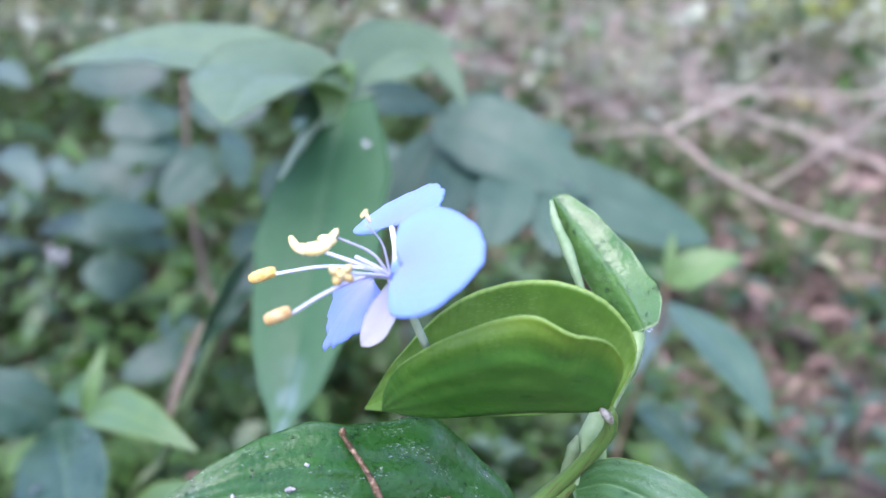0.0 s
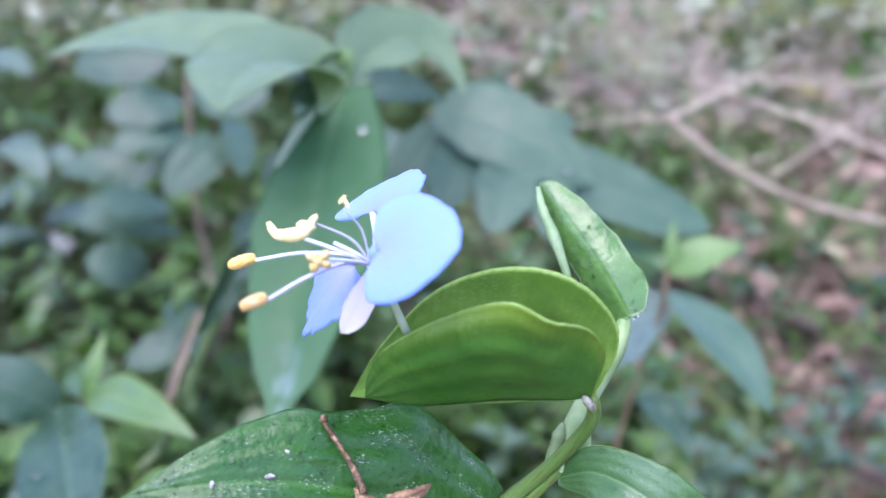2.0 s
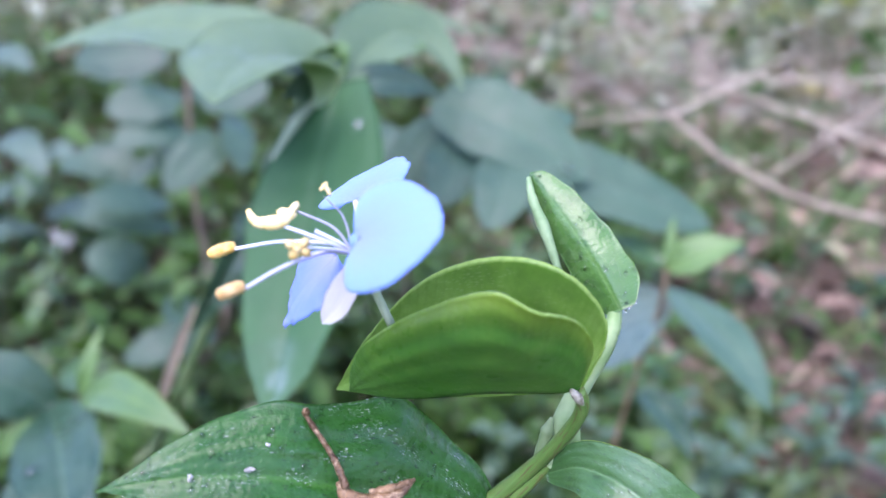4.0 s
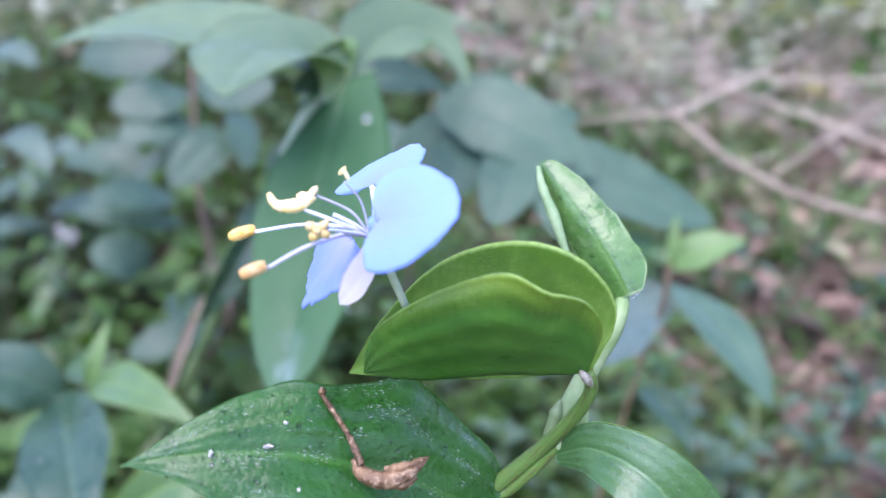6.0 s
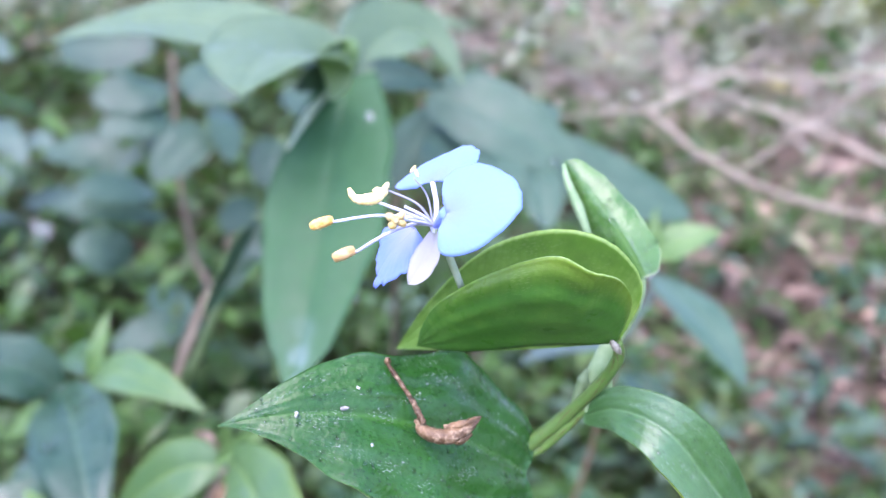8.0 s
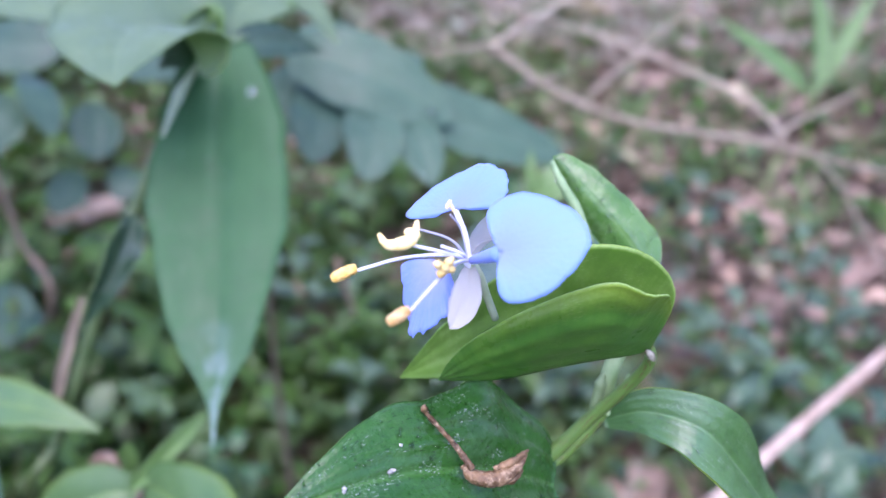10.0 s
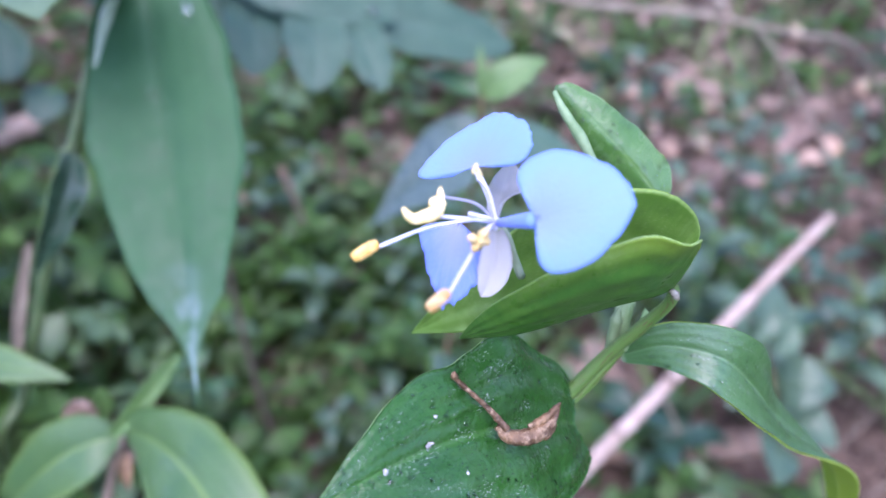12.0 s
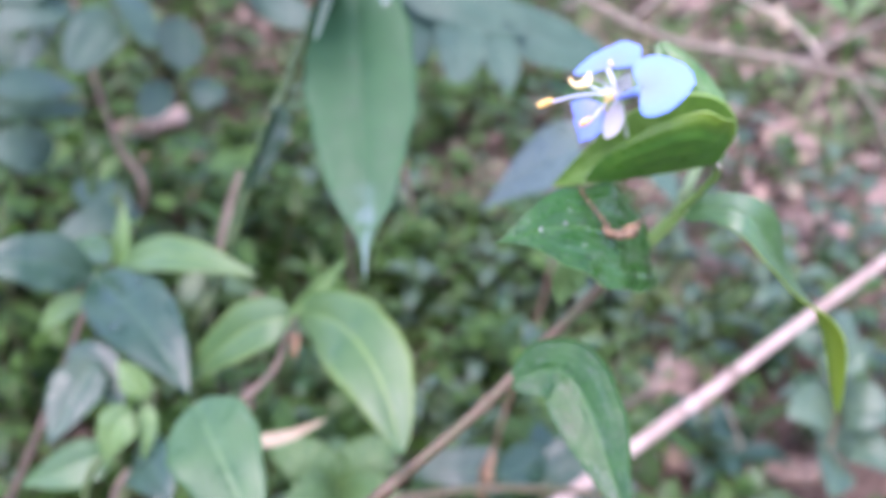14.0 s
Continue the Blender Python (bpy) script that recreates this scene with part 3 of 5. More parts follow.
spathe = part("spathe", valve(
    [(-0.0067, 0.0732, 0.3876), (-0.0006, 0.0704, 0.3884), (0.0079, 0.0684, 0.3902), (0.0138, 0.0674, 0.3909), (0.0163, 0.0673, 0.3912)],
    [(-0.0067, 0.0732, 0.3878), (-0.0061, 0.0709, 0.3914), (-0.0041, 0.0676, 0.3961), (0.0013, 0.0639, 0.4011), (0.0073, 0.0613, 0.4040), (0.0116, 0.0616, 0.4024), (0.0153, 0.0639, 0.4006), (0.0174, 0.0658, 0.3967), (0.0167, 0.0674, 0.3915)],
    0.16, (-0.25, -0.85, 0.3), lip=0.0024), (SPATHE, SPATHE_IN), plant, "folded heart-shaped green spathe")
part("back_valve", valve(
    [(-0.0096, 0.0818, 0.3829), (-0.0034, 0.0755, 0.3859), (0.0056, 0.0707, 0.3885), (0.0140, 0.0685, 0.3903), (0.0163, 0.0675, 0.3911)],
    [(-0.0096, 0.0819, 0.3830), (-0.0055, 0.0778, 0.3913), (0.0005, 0.0741, 0.3994), (0.0065, 0.0706, 0.4035), (0.0123, 0.0683, 0.4042), (0.0166, 0.0672, 0.4019), (0.0188, 0.0672, 0.3976), (0.0171, 0.0677, 0.3915)],
    -0.10, (-0.25, -0.85, 0.3)), (SPATHE_IN, SPATHE), spathe, "pale green inner half of the spathe")

# Young second spathe with its pale stalk
part("young_stalk", tube([(0.0154, 0.0740, 0.3776), (0.0162, 0.0755, 0.3820), (0.0186, 0.0769, 0.3868), (0.0212, 0.0782, 0.3912), (0.0224, 0.0806, 0.3940), (0.0218, 0.0838, 0.3965)], [0.0009, 0.0011, 0.0012, 0.0011, 0.0008, 0.0003], 30, 12, 0.01), STEM_PALE, plant, "pale whitish green stalk")
BUD_SHAPE = blade((0.0227, 0.0794, 0.3945), (0.0188, 0.0831, 0.4008), (0.0132, 0.0896, 0.4077), 0.0070, (-0.30, -0.92, 0.15), None, -8, 0.34, 0.22, 0.36, 0.05, 40, 12, 0.0005, 12, 0.45)
bud = part("young_spathe", BUD_SHAPE, (YOUNG_SPATHE, MARGIN), plant, "young folded green spathe with whitish margin")
part("young_margin", tube([(0.0163, 0.0830, 0.3976), (0.0147, 0.0850, 0.4020), (0.0134, 0.0873, 0.4050), (0.0130, 0.0894, 0.4071)], [0.0004, 0.0007, 0.0006, 0.0003], 16, 10, 0.05), MARGIN, plant, "whitish rolled margin")
part("sheath_tip", tube([(0.0136, 0.0740, 0.3768), (0.0143, 0.0744, 0.3800), (0.0148, 0.0748, 0.3822), (0.0152, 0.0750, 0.3836)], [0.0007, 0.00085, 0.0007, 0.0002], 14, 10, 0.05, 3), STEM_PALE, plant, "whitish torn sheath tip")

# The flower
CENTRE = vec((-0.0047, 0.0676, 0.4051))
flower = part("flower", blob(CENTRE + vec((0.0004, 0.0002, -0.0009)), CENTRE + vec((-0.0003, -0.0001, 0.0006)), 0.0006, 8, 10, 0.05, 2), FILAMENT, plant, "open blue flower with yellow anthers")
part("pedicel", tube([(-0.0016, 0.0684, 0.3976), (-0.0027, 0.0679, 0.4006), (-0.0037, 0.0674, 0.4034), tuple(CENTRE)], [0.00042, 0.00042, 0.00045, 0.0005], 12, 10), STEM_WHITE, flower, "pale flower stalk")
E_R = vec((-0.0036, 0.0618, 0.4083))
petal_r = part("petal", fan(E_R, [(-0.0037, 0.0630, 0.4093), (-0.0037, 0.0650, 0.4108), (-0.0024, 0.0655, 0.4121), (-0.0001, 0.0645, 0.4129), (0.0023, 0.0621, 0.4125), (0.0035, 0.0596, 0.4114), (0.0035, 0.0580, 0.4101), (0.0016, 0.0570, 0.4080), (-0.0011, 0.0570, 0.4061), (-0.0035, 0.0579, 0.4052), (-0.0044, 0.0591, 0.4056), (-0.0039, 0.0607, 0.4072)], 0.10, 0.02, seed=1, fray_by=0.6), BLUE, flower, "large rounded sky-blue petal")
part("claw", tube([tuple(CENTRE), tuple(CENTRE * 0.5 + E_R * 0.5), tuple(E_R)], [0.00035, 0.0006, 0.0008], 10, 8), BLUE, petal_r)
E_U = vec((-0.0050, 0.0716, 0.4090))
petal_u = part("petal", fan(E_U, [(-0.0068, 0.0728, 0.4081), (-0.0092, 0.0754, 0.4072), (-0.0072, 0.0763, 0.4089), (-0.0037, 0.0760, 0.4113), (-0.0008, 0.0743, 0.4128), (0.0002, 0.0709, 0.4124), (-0.0003, 0.0691, 0.4114), (-0.0016, 0.0687, 0.4103), (-0.0036, 0.0703, 0.4095)], 0.04, 0.03, seed=2, fray_by=1.2), BLUE, flower, "upper rounded sky-blue petal")
part("claw", tube([tuple(CENTRE), tuple((CENTRE + E_U) / 2 + vec((0.0003, 0, 0))), tuple(E_U)], [0.00026, 0.0003, 0.0003], 8, 8), FILAMENT, petal_u)
E_L = vec((-0.0070, 0.0711, 0.4037))
part("petal", fan(E_L, [(-0.0086, 0.0722, 0.4036), (-0.0103, 0.0729, 0.4031), (-0.0109, 0.0707, 0.4016), (-0.0113, 0.0676, 0.4000), (-0.0114, 0.0656, 0.3990), (-0.0099, 0.0651, 0.3993), (-0.0077, 0.0653, 0.4003), (-0.0063, 0.0674, 0.4020), (-0.0062, 0.0696, 0.4032)], 0.10, 0.05, seed=3, fray_by=1.9), BLUE_DEEP, flower, "lower deeper blue petal")
part("sepal", blade(tuple(CENTRE + vec((0, 0, -0.0003))), (-0.0056, 0.0658, 0.4018), (-0.0076, 0.0647, 0.3994), 0.0036, (-0.5, -0.8, 0.1), None, 30, 0.2, 0.5, 0.6, 0.02, 14, 5, 0.00012, 5, 0.2), SEPAL, flower, "translucent white sepal")
part("sepal", blade(tuple(CENTRE + vec((0.0004, 0.0004, 0.0003))), (-0.0012, 0.0731, 0.4046), (0.0003, 0.0742, 0.4074), 0.0038, (-0.6, -0.7, 0.3), None, 25, 0.2, 0.5, 0.6, 0.02, 14, 5, 0.00012, 6, 0.2), SEPAL, flower, "translucent white sepal")


def stamen(path, radii):
    return part("filament", tube([tuple(CENTRE + vec((-0.0002, -0.0002, 0.0002))), *path], [0.82 * r for r in radii], 18, 8), FILAMENT, flower)


f1 = stamen([(-0.0064, 0.0673, 0.4061), (-0.0112, 0.0678, 0.4062), (-0.0159, 0.0679, 0.4054)], [0.00028, 0.00024, 0.0002, 0.0002])
part("anther", blob((-0.0184, 0.0680, 0.4048), (-0.0159, 0.0680, 0.4057), 0.00058, 20, 16, 0.07, 11, 0.16), ANTHER, f1, "orange-yellow long anther")
f2 = stamen([(-0.0069, 0.0650, 0.4062), (-0.0099, 0.0617, 0.4060), (-0.0128, 0.0592, 0.4049)], [0.0003, 0.00027, 0.00024, 0.0002])
part("anther", blob((-0.0148, 0.0585, 0.4046), (-0.0127, 0.0592, 0.4053), 0.00056, 20, 16, 0.07, 12, 0.18), ANTHER_BROWN, f2, "orange-brown long anther")
f3 = stamen([(-0.0071, 0.0664, 0.4067), (-0.0107, 0.0660, 0.4082)], [0.00028, 0.00024, 0.0002])
part("anther", join(tube([(-0.0139, 0.0662, 0.4097), (-0.0133, 0.0660, 0.4087), (-0.0122, 0.0660, 0.4085), (-0.0107, 0.0662, 0.4088), (-0.0099, 0.0677, 0.4098)], [0.0002, 0.00045, 0.00062, 0.0006, 0.00022], 18, 10, 0.07, 4), blob((-0.0114, 0.0665, 0.4094), (-0.0098, 0.0673, 0.4089), 0.0005, 8, 8, 0.1, 3)), POLLEN, f3, "curved yellow crescent anther")
f4 = stamen([(-0.0062, 0.0655, 0.4062), (-0.0080, 0.0624, 0.4075)], [0.00024, 0.0002, 0.00018])
HUB = vec((-0.0087, 0.0621, 0.4075))
part("anther", join(*[blob(tuple(HUB), tuple(HUB + vec(d)), 0.00042, 8, 8, 0.12, k) for k, d in enumerate([(-0.0011, -0.0001, 0.0006), (0.0009, 0.0002, 0.0008), (-0.0007, -0.0002, -0.0009), (0.0010, 0.0001, -0.0006), (-0.0001, -0.0006, 0.0001)])]), POLLEN, f4, "four-lobed pale yellow staminode")
f5 = stamen([(-0.0056, 0.0674, 0.4086), (-0.0070, 0.0664, 0.4108)], [0.00013, 0.00012, 0.0001])
part("anther", join(blob((-0.0074, 0.0663, 0.4114), (-0.0068, 0.0667, 0.4121), 0.00022, 8, 8, 0.1, 4), blob((-0.0071, 0.0666, 0.4120), (-0.0065, 0.0664, 0.4109), 0.00022, 8, 8, 0.1, 5)), POLLEN, f5, "hooked pale yellow staminode")
f6 = stamen([(-0.0066, 0.0676, 0.4076), (-0.0099, 0.0678, 0.4091)], [0.0002, 0.00016, 0.00014])
stamen([(-0.0060, 0.0662, 0.4067), (-0.0080, 0.0660, 0.4078)], [0.0002, 0.0002, 0.00022])
part("anther", blob((-0.0100, 0.0678, 0.4091), (-0.0098, 0.0679, 0.4100), 0.00025, 8, 8, 0.1, 6), POLLEN, f6, "small yellow staminode")

# Lower leaves of the same stem
part("leaf", blade((-0.0220, 0.0643, 0.3496), [(-0.0176, 0.0640, 0.3518), (-0.0137, 0.0622, 0.3533), (-0.0110, 0.0585, 0.3520), (-0.0095, 0.0526, 0.3475), (-0.0086, 0.0459, 0.3424)], (-0.0076, 0.0385, 0.3363), 0.0148, (-0.4, -0.7, 0.6), None, 16, 0.1, 0.5, 0.8, 0.04, 40, 9, 0.0003, 21, 0.16), (LEAF_FRONT, LEAF_UNDER), plant, "green leaf on the lower stem")
part("leaf", blade((-0.0025, 0.0775, 0.3624), (-0.0038, 0.0833, 0.3597), (-0.0053, 0.0831, 0.3528), 0.0075, (-0.3, -0.9, 0.3), None, 16, 0.1, 0.4, 0.8, 0.04, 16, 5, 0.0003, 22, 0.4), (LEAF_YOUNG, LEAF_YOUNG), plant, "short bright green leaf")

# Withered stalk that lies on the fore leaf
OUT = vec((0.50, -0.62, 0.60)) * 0.0005
husk = thing("withered_stalk", tuple(vec((-0.0060, 0.0630, 0.3829)) + OUT), "withered brown flower stalk lying on the green leaf", "dry stalk")
part("stalk", tube([tuple(vec((-0.0102, 0.0666, 0.3886)) + OUT + vec((0.0002, 0, 0.0004))), tuple(vec((-0.0102, 0.0666, 0.3886)) + OUT), tuple(vec((-0.0075, 0.0650, 0.3850)) + OUT), tuple(vec((-0.0060, 0.0630, 0.3829)) + OUT)], [0.0004, 0.00026, 0.0003, 0.00045], 30, 9, 0.10, 5), DRY, husk, "thin brown stalk")
POD = [tuple(vec(p) + OUT * 0.8) for p in [(-0.0066, 0.0639, 0.3830), (-0.0060, 0.0630, 0.3821), (-0.0044, 0.0624, 0.3817), (-0.0025, 0.0623, 0.3819), (-0.0009, 0.0627, 0.3825), (0.0005, 0.0638, 0.3833)]]
pod = part("pod", tube(POD, [0.0005, 0.0007, 0.00092, 0.00085, 0.00055, 0.00012], 30, 14, 0.06, 6), DRY, husk, "shrivelled brown pod, split along its side")
part("flap", tube([POD[2], tuple(vec(POD[3]) + vec((0.0005, -0.0001, -0.0005))), tuple(vec(POD[4]) + vec((0.0004, 0, -0.0006)))], [0.0004, 0.0006, 0.00025], 16, 10, 0.12, 8), DRY, pod, "split papery flap of the pod")
part("flap", tube([tuple(vec(POD[3]) + vec((-0.0012, 0.0004, 0.0008))), tuple(vec(POD[4]) + vec((-0.0006, 0.0002, 0.0005))), tuple(vec(POD[5]) + vec((0.0001, 0, 0.0001)))], [0.0003, 0.0005, 0.00015], 16, 10, 0.12, 9), DRY, pod, "split papery flap of the pod")

# White crumbs stuck to the fore leaf
for (x, y, z), long, r in [((-0.01451, 0.06177, 0.38573), 0.0011, 0.00028), ((-0.01952, 0.06006, 0.38601), 0.0008, 0.00026), ((-0.01145, 0.05999, 0.38221), 0.0005, 0.0003), ((-0.01313, 0.06367, 0.38723), 0.0006, 0.0002), ((-0.00011, 0.06961, 0.3786), 0.0004, 0.00016)]:
    c = vec((x, y, z))
    d = unit(vec((0.35 * math.sin(9000 * x), 0.2, 0.8 * math.cos(7000 * z))) + vec((0.01, 0, 0))) * long / 2
    part("crumb", blob(tuple(c - d), tuple(c + d), 0.75 * r, 8, 9, 0.45, int(abs(x) * 1e5) % 97), CRUMB, fore, "white crumb stuck to the leaf")

GLASS, gnt, gb, _ = material("water")
gb.inputs["Base Color"].default_value = (1, 1, 1, 1)
gb.inputs["Roughness"].default_value = 0.02
gb.inputs["Transmission Weight"].default_value = 1.0
gb.inputs["IOR"].default_value = 1.33


def dew(parent, shape, count, small, large, seed, label):
    """Fine drops of dew on the upper side of a leaf, in loose clusters."""
    r = np.random.default_rng(seed)
    v = np.array(shape[0])
    half = len(v) // 2
    top, out = v[:half], v[:half] - v[half:]
    drops = []
    while len(drops) < count:
        k = int(r.integers(0, half))
        p = top[k] + r.normal(0, 0.00012, 3)
        if noise.noise(Vector(p) * 420) < -0.02 or np.linalg.norm(out[k]) < 1e-6:
            continue
        n = unit(out[k])
        p = p - n * ((p - top[k]) @ n)
        size = small + (large - small) * r.uniform() ** 3
        drops.append(blob(tuple(p - n * size * 0.35), tuple(p + n * size * 0.55), size, 5, 7, 0.04, k))
    tagged(part("dew", join(*drops), GLASS, parent, label), kind="stuff")


dew(fore, FORE_SHAPE, 170, 0.00009, 0.00032, 31, "fine dew drops on the leaf")
dew(droop, DROOP_SHAPE, 120, 0.00008, 0.00026, 32, "fine dew drops on the leaf")
dew(bud, BUD_SHAPE, 80, 0.00011, 0.00036, 33, "fine dew drops on the young spathe")


def leaf(parent, base, mid, tip, width, face=(0, -0.6, 0.8), mats=None, label="", **kw):
    kw.setdefault("seed", int(abs(base[0] * 9173 + tip[0] * 7919 + tip[2] * 5003) * 100) % 9999)
    return part("leaf", blade(base, mid, tip, width, face, **kw), mats or (LEAF_BACK, LEAF_UNDER), parent, label)


YL = (LEAF_YOUNG, LEAF_UNDER)
ED = (LEAF_EDGED, LEAF_UNDER)
DK = (LEAF_DARK, LEAF_UNDER)

# ---- the tall dayflower behind ----
tall = thing("tall_dayflower", on_ground(-0.13, 0.30), "tall leafy dayflower without flowers, broad glossy leaves", "leafy plant")
TOP = (-0.0294, 0.2254, 0.4023)
part("stem", tube([on_ground(-0.13, 0.30, -0.01), (-0.128, 0.30, 0.10), (-0.1054, 0.2152, 0.2605), (-0.0909, 0.2146, 0.2910), (-0.0745, 0.2213, 0.3267), (-0.0604, 0.2272, 0.3541), (-0.0430, 0.2338, 0.3860), TOP], [0.0024, 0.0023, 0.0021, 0.0019, 0.0019, 0.0018, 0.0016, 0.0013], 60, 12, 0.02), STEM_TALL, tall, "green jointed stem")
part("joint", blob((-0.0627, 0.2267, 0.3513), (-0.0583, 0.2282, 0.3575), 0.0027, 10, 12, 0.03, 3), STEM_TALL, tall)
part("dry_sheath", blade((-0.0764, 0.2184, 0.3350), (-0.0844, 0.2153, 0.3167), (-0.0908, 0.2115, 0.2979), 0.0040, (0.1, -0.9, 0.2), None, 35, 0.3, 0.5, 0.35, 0.12, 24, 5, 0.0003, 4, 0.5), TWIG, tall, "pale papery dry sheath")
leaf(tall, (-0.0596, 0.2227, 0.3567), (-0.0644, 0.2156, 0.3469), (-0.0775, 0.2139, 0.3270), 0.0115, (0.5, -0.8, 0.2), (LEAF_DARK, LEAF_UNDER), "dark torn leaf hanging at the joint", fold=30, wave=0.12, sharp=0.7)
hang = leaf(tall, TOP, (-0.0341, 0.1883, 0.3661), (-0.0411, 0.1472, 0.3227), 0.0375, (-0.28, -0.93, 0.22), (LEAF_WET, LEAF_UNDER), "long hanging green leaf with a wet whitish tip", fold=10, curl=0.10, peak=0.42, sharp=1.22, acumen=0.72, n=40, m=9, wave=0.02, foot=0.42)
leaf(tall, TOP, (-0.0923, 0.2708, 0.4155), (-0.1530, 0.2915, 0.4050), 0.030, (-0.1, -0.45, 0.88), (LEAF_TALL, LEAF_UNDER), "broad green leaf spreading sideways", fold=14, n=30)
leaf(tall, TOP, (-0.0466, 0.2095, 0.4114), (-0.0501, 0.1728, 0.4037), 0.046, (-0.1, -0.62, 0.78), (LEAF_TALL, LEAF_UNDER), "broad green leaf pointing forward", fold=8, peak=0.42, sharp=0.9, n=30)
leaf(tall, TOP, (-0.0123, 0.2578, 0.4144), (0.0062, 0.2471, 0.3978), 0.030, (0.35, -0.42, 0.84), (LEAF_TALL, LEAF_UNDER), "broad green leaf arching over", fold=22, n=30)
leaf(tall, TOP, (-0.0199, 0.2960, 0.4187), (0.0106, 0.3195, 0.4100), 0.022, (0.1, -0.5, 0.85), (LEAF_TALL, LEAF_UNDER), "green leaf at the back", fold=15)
part("leaf", blade(TOP, (-0.0325, 0.2320, 0.4090), (-0.0370, 0.2230, 0.4105), 0.013, (-0.3, -0.4, 0.8), None, 40, 0.2, 0.4, 0.8), (LEAF_YOUNG, LEAF_YOUNG), tall, "rolled young yellow-green leaf")

leaf(tall, (-0.0305, 0.2290, 0.4012), (-0.0385, 0.2250, 0.4015), (-0.0460, 0.2220, 0.3975), 0.0095, (0.0, -0.9, 0.3), DK, "small dark blade under the joint", fold=10)
# Dark blade added in place of the shadow strip below the arching leaf.
leaf(tall, (-0.0270, 0.2290, 0.4018), (-0.0140, 0.2330, 0.4020), (0.0010, 0.2400, 0.3965), 0.0105, (0.1, -0.9, 0.3), DK, "small dark blade under the joint", fold=10)


def drop(parent, p, r, n):
    a = vec(p)
    nn = unit(vec(n))
    part("water_drop", blob(tuple(a - nn * r * 0.4), tuple(a + nn * r * 0.7), r, 8, 12, 0.01, 1), GLASS, parent, "clear rain drop")


# Rolled edge of the leaf; its whitish colour stands in for a specular highlight.
part("rolled_margin", tube([(-0.0352, 0.2240, 0.3985), (-0.0408, 0.2140, 0.3925), (-0.0458, 0.2040, 0.3840)], [0.0006, 0.0016, 0.0004], 14, 8), STEM_WHITE, hang, "rolled leaf margin with its white highlight painted on")
drop(hang, (-0.0222, 0.2071, 0.3936), 0.0011, (-0.2, -0.9, 0.3))
drop(hang, (-0.0244, 0.1778, 0.3499), 0.0012, (-0.2, -0.9, 0.3))

# ---- pinnate plant ----
pinnate = thing("pinnate_plant", on_ground(-0.02, 0.42), "shrub seedling with a grey-green pinnate leaf", "shrub")
part("stem", tube([on_ground(-0.02, 0.42, -0.01), (-0.025, 0.41, 0.15), (-0.02, 0.36, 0.31), (-0.0080, 0.3385, 0.3796)], [0.0022, 0.002, 0.0016, 0.0012], 30, 9, 0.03), STEM_BROWN, pinnate)
part("rachis", tube([(-0.0080, 0.3385, 0.3796), (0.0181, 0.3195, 0.3741), (0.0480, 0.3082, 0.3624), (0.0813, 0.3056, 0.3468)], [0.0012, 0.001, 0.0008, 0.0005], 30, 8), STEM, pinnate)
for k, (b, m, t, w) in enumerate([
    ((-0.0059, 0.3174, 0.3831), (0.0230, 0.3052, 0.3768), (0.0575, 0.2960, 0.3566), 0.037),
    ((0.0330, 0.3080, 0.3690), (0.0680, 0.3010, 0.3525), (0.1072, 0.2961, 0.3375), 0.029),
    ((0.0393, 0.3021, 0.3617), (0.0401, 0.2837, 0.3522), (0.0407, 0.2675, 0.3399), 0.019),
    ((0.0247, 0.3083, 0.3690), (0.0222, 0.2842, 0.3574), (0.0149, 0.2673, 0.3447), 0.024),
    ((0.0062, 0.3220, 0.3738), (0.0030, 0.2958, 0.3620), (-0.0031, 0.2779, 0.3500), 0.023),
    ((-0.0026, 0.3303, 0.3760), (-0.0128, 0.3109, 0.3635), (-0.0223, 0.2950, 0.3467), 0.021),
    ((0.0184, 0.3220, 0.3723), (0.0362, 0.3371, 0.3728), (0.0588, 0.3539, 0.3719), 0.022),
    ((0.0023, 0.3298, 0.3773), (0.0124, 0.3517, 0.3822), (0.0313, 0.3705, 0.3845), 0.022),
]):
    leaf(pinnate, b, m, t, w, (0.05, -0.75, 0.66), (LEAF_GREY, LEAF_DARK), "grey-green leaflet with a dull sheen", fold=8, peak=0.45, sharp=0.6, foot=0.2)

drop(pinnate, (0.0475, 0.2955, 0.3605), 0.0026, (0.25, -0.75, 0.61))
drop(pinnate, (0.0383, 0.2705, 0.3428), 0.0016, (0.04, -0.65, 0.76))

# ---- seedling dayflowers at the side ----
side_a = thing("young_dayflower", on_ground(-0.235, 0.27), "young dayflower with dark wet leaves on a brown stem", "leafy plant", "young dayflowers")
part("stem", tube([on_ground(-0.235, 0.27, -0.01), (-0.2182, 0.2226, 0.1502), (-0.1953, 0.2272, 0.1867), (-0.1776, 0.2289, 0.2164), (-0.1601, 0.2347, 0.2469), (-0.1464, 0.2406, 0.2721), (-0.1329, 0.2435, 0.2862)], [0.0022, 0.0021, 0.002, 0.0019, 0.0018, 0.0016, 0.0012], 40, 10, 0.03), STEM_BROWN, side_a)
leaf(side_a, (-0.1327, 0.2441, 0.2872), (-0.1276, 0.2467, 0.2996), (-0.1274, 0.2570, 0.3092), 0.0085, (-0.2, -0.95, 0.2), YL, "upright young leaf", fold=35)
leaf(side_a, (-0.1310, 0.2441, 0.2880), (-0.1040, 0.2170, 0.3035), (-0.0745, 0.1990, 0.3000), 0.0160, (0.0, -0.62, 0.78), ED, "green arching leaf", fold=16)
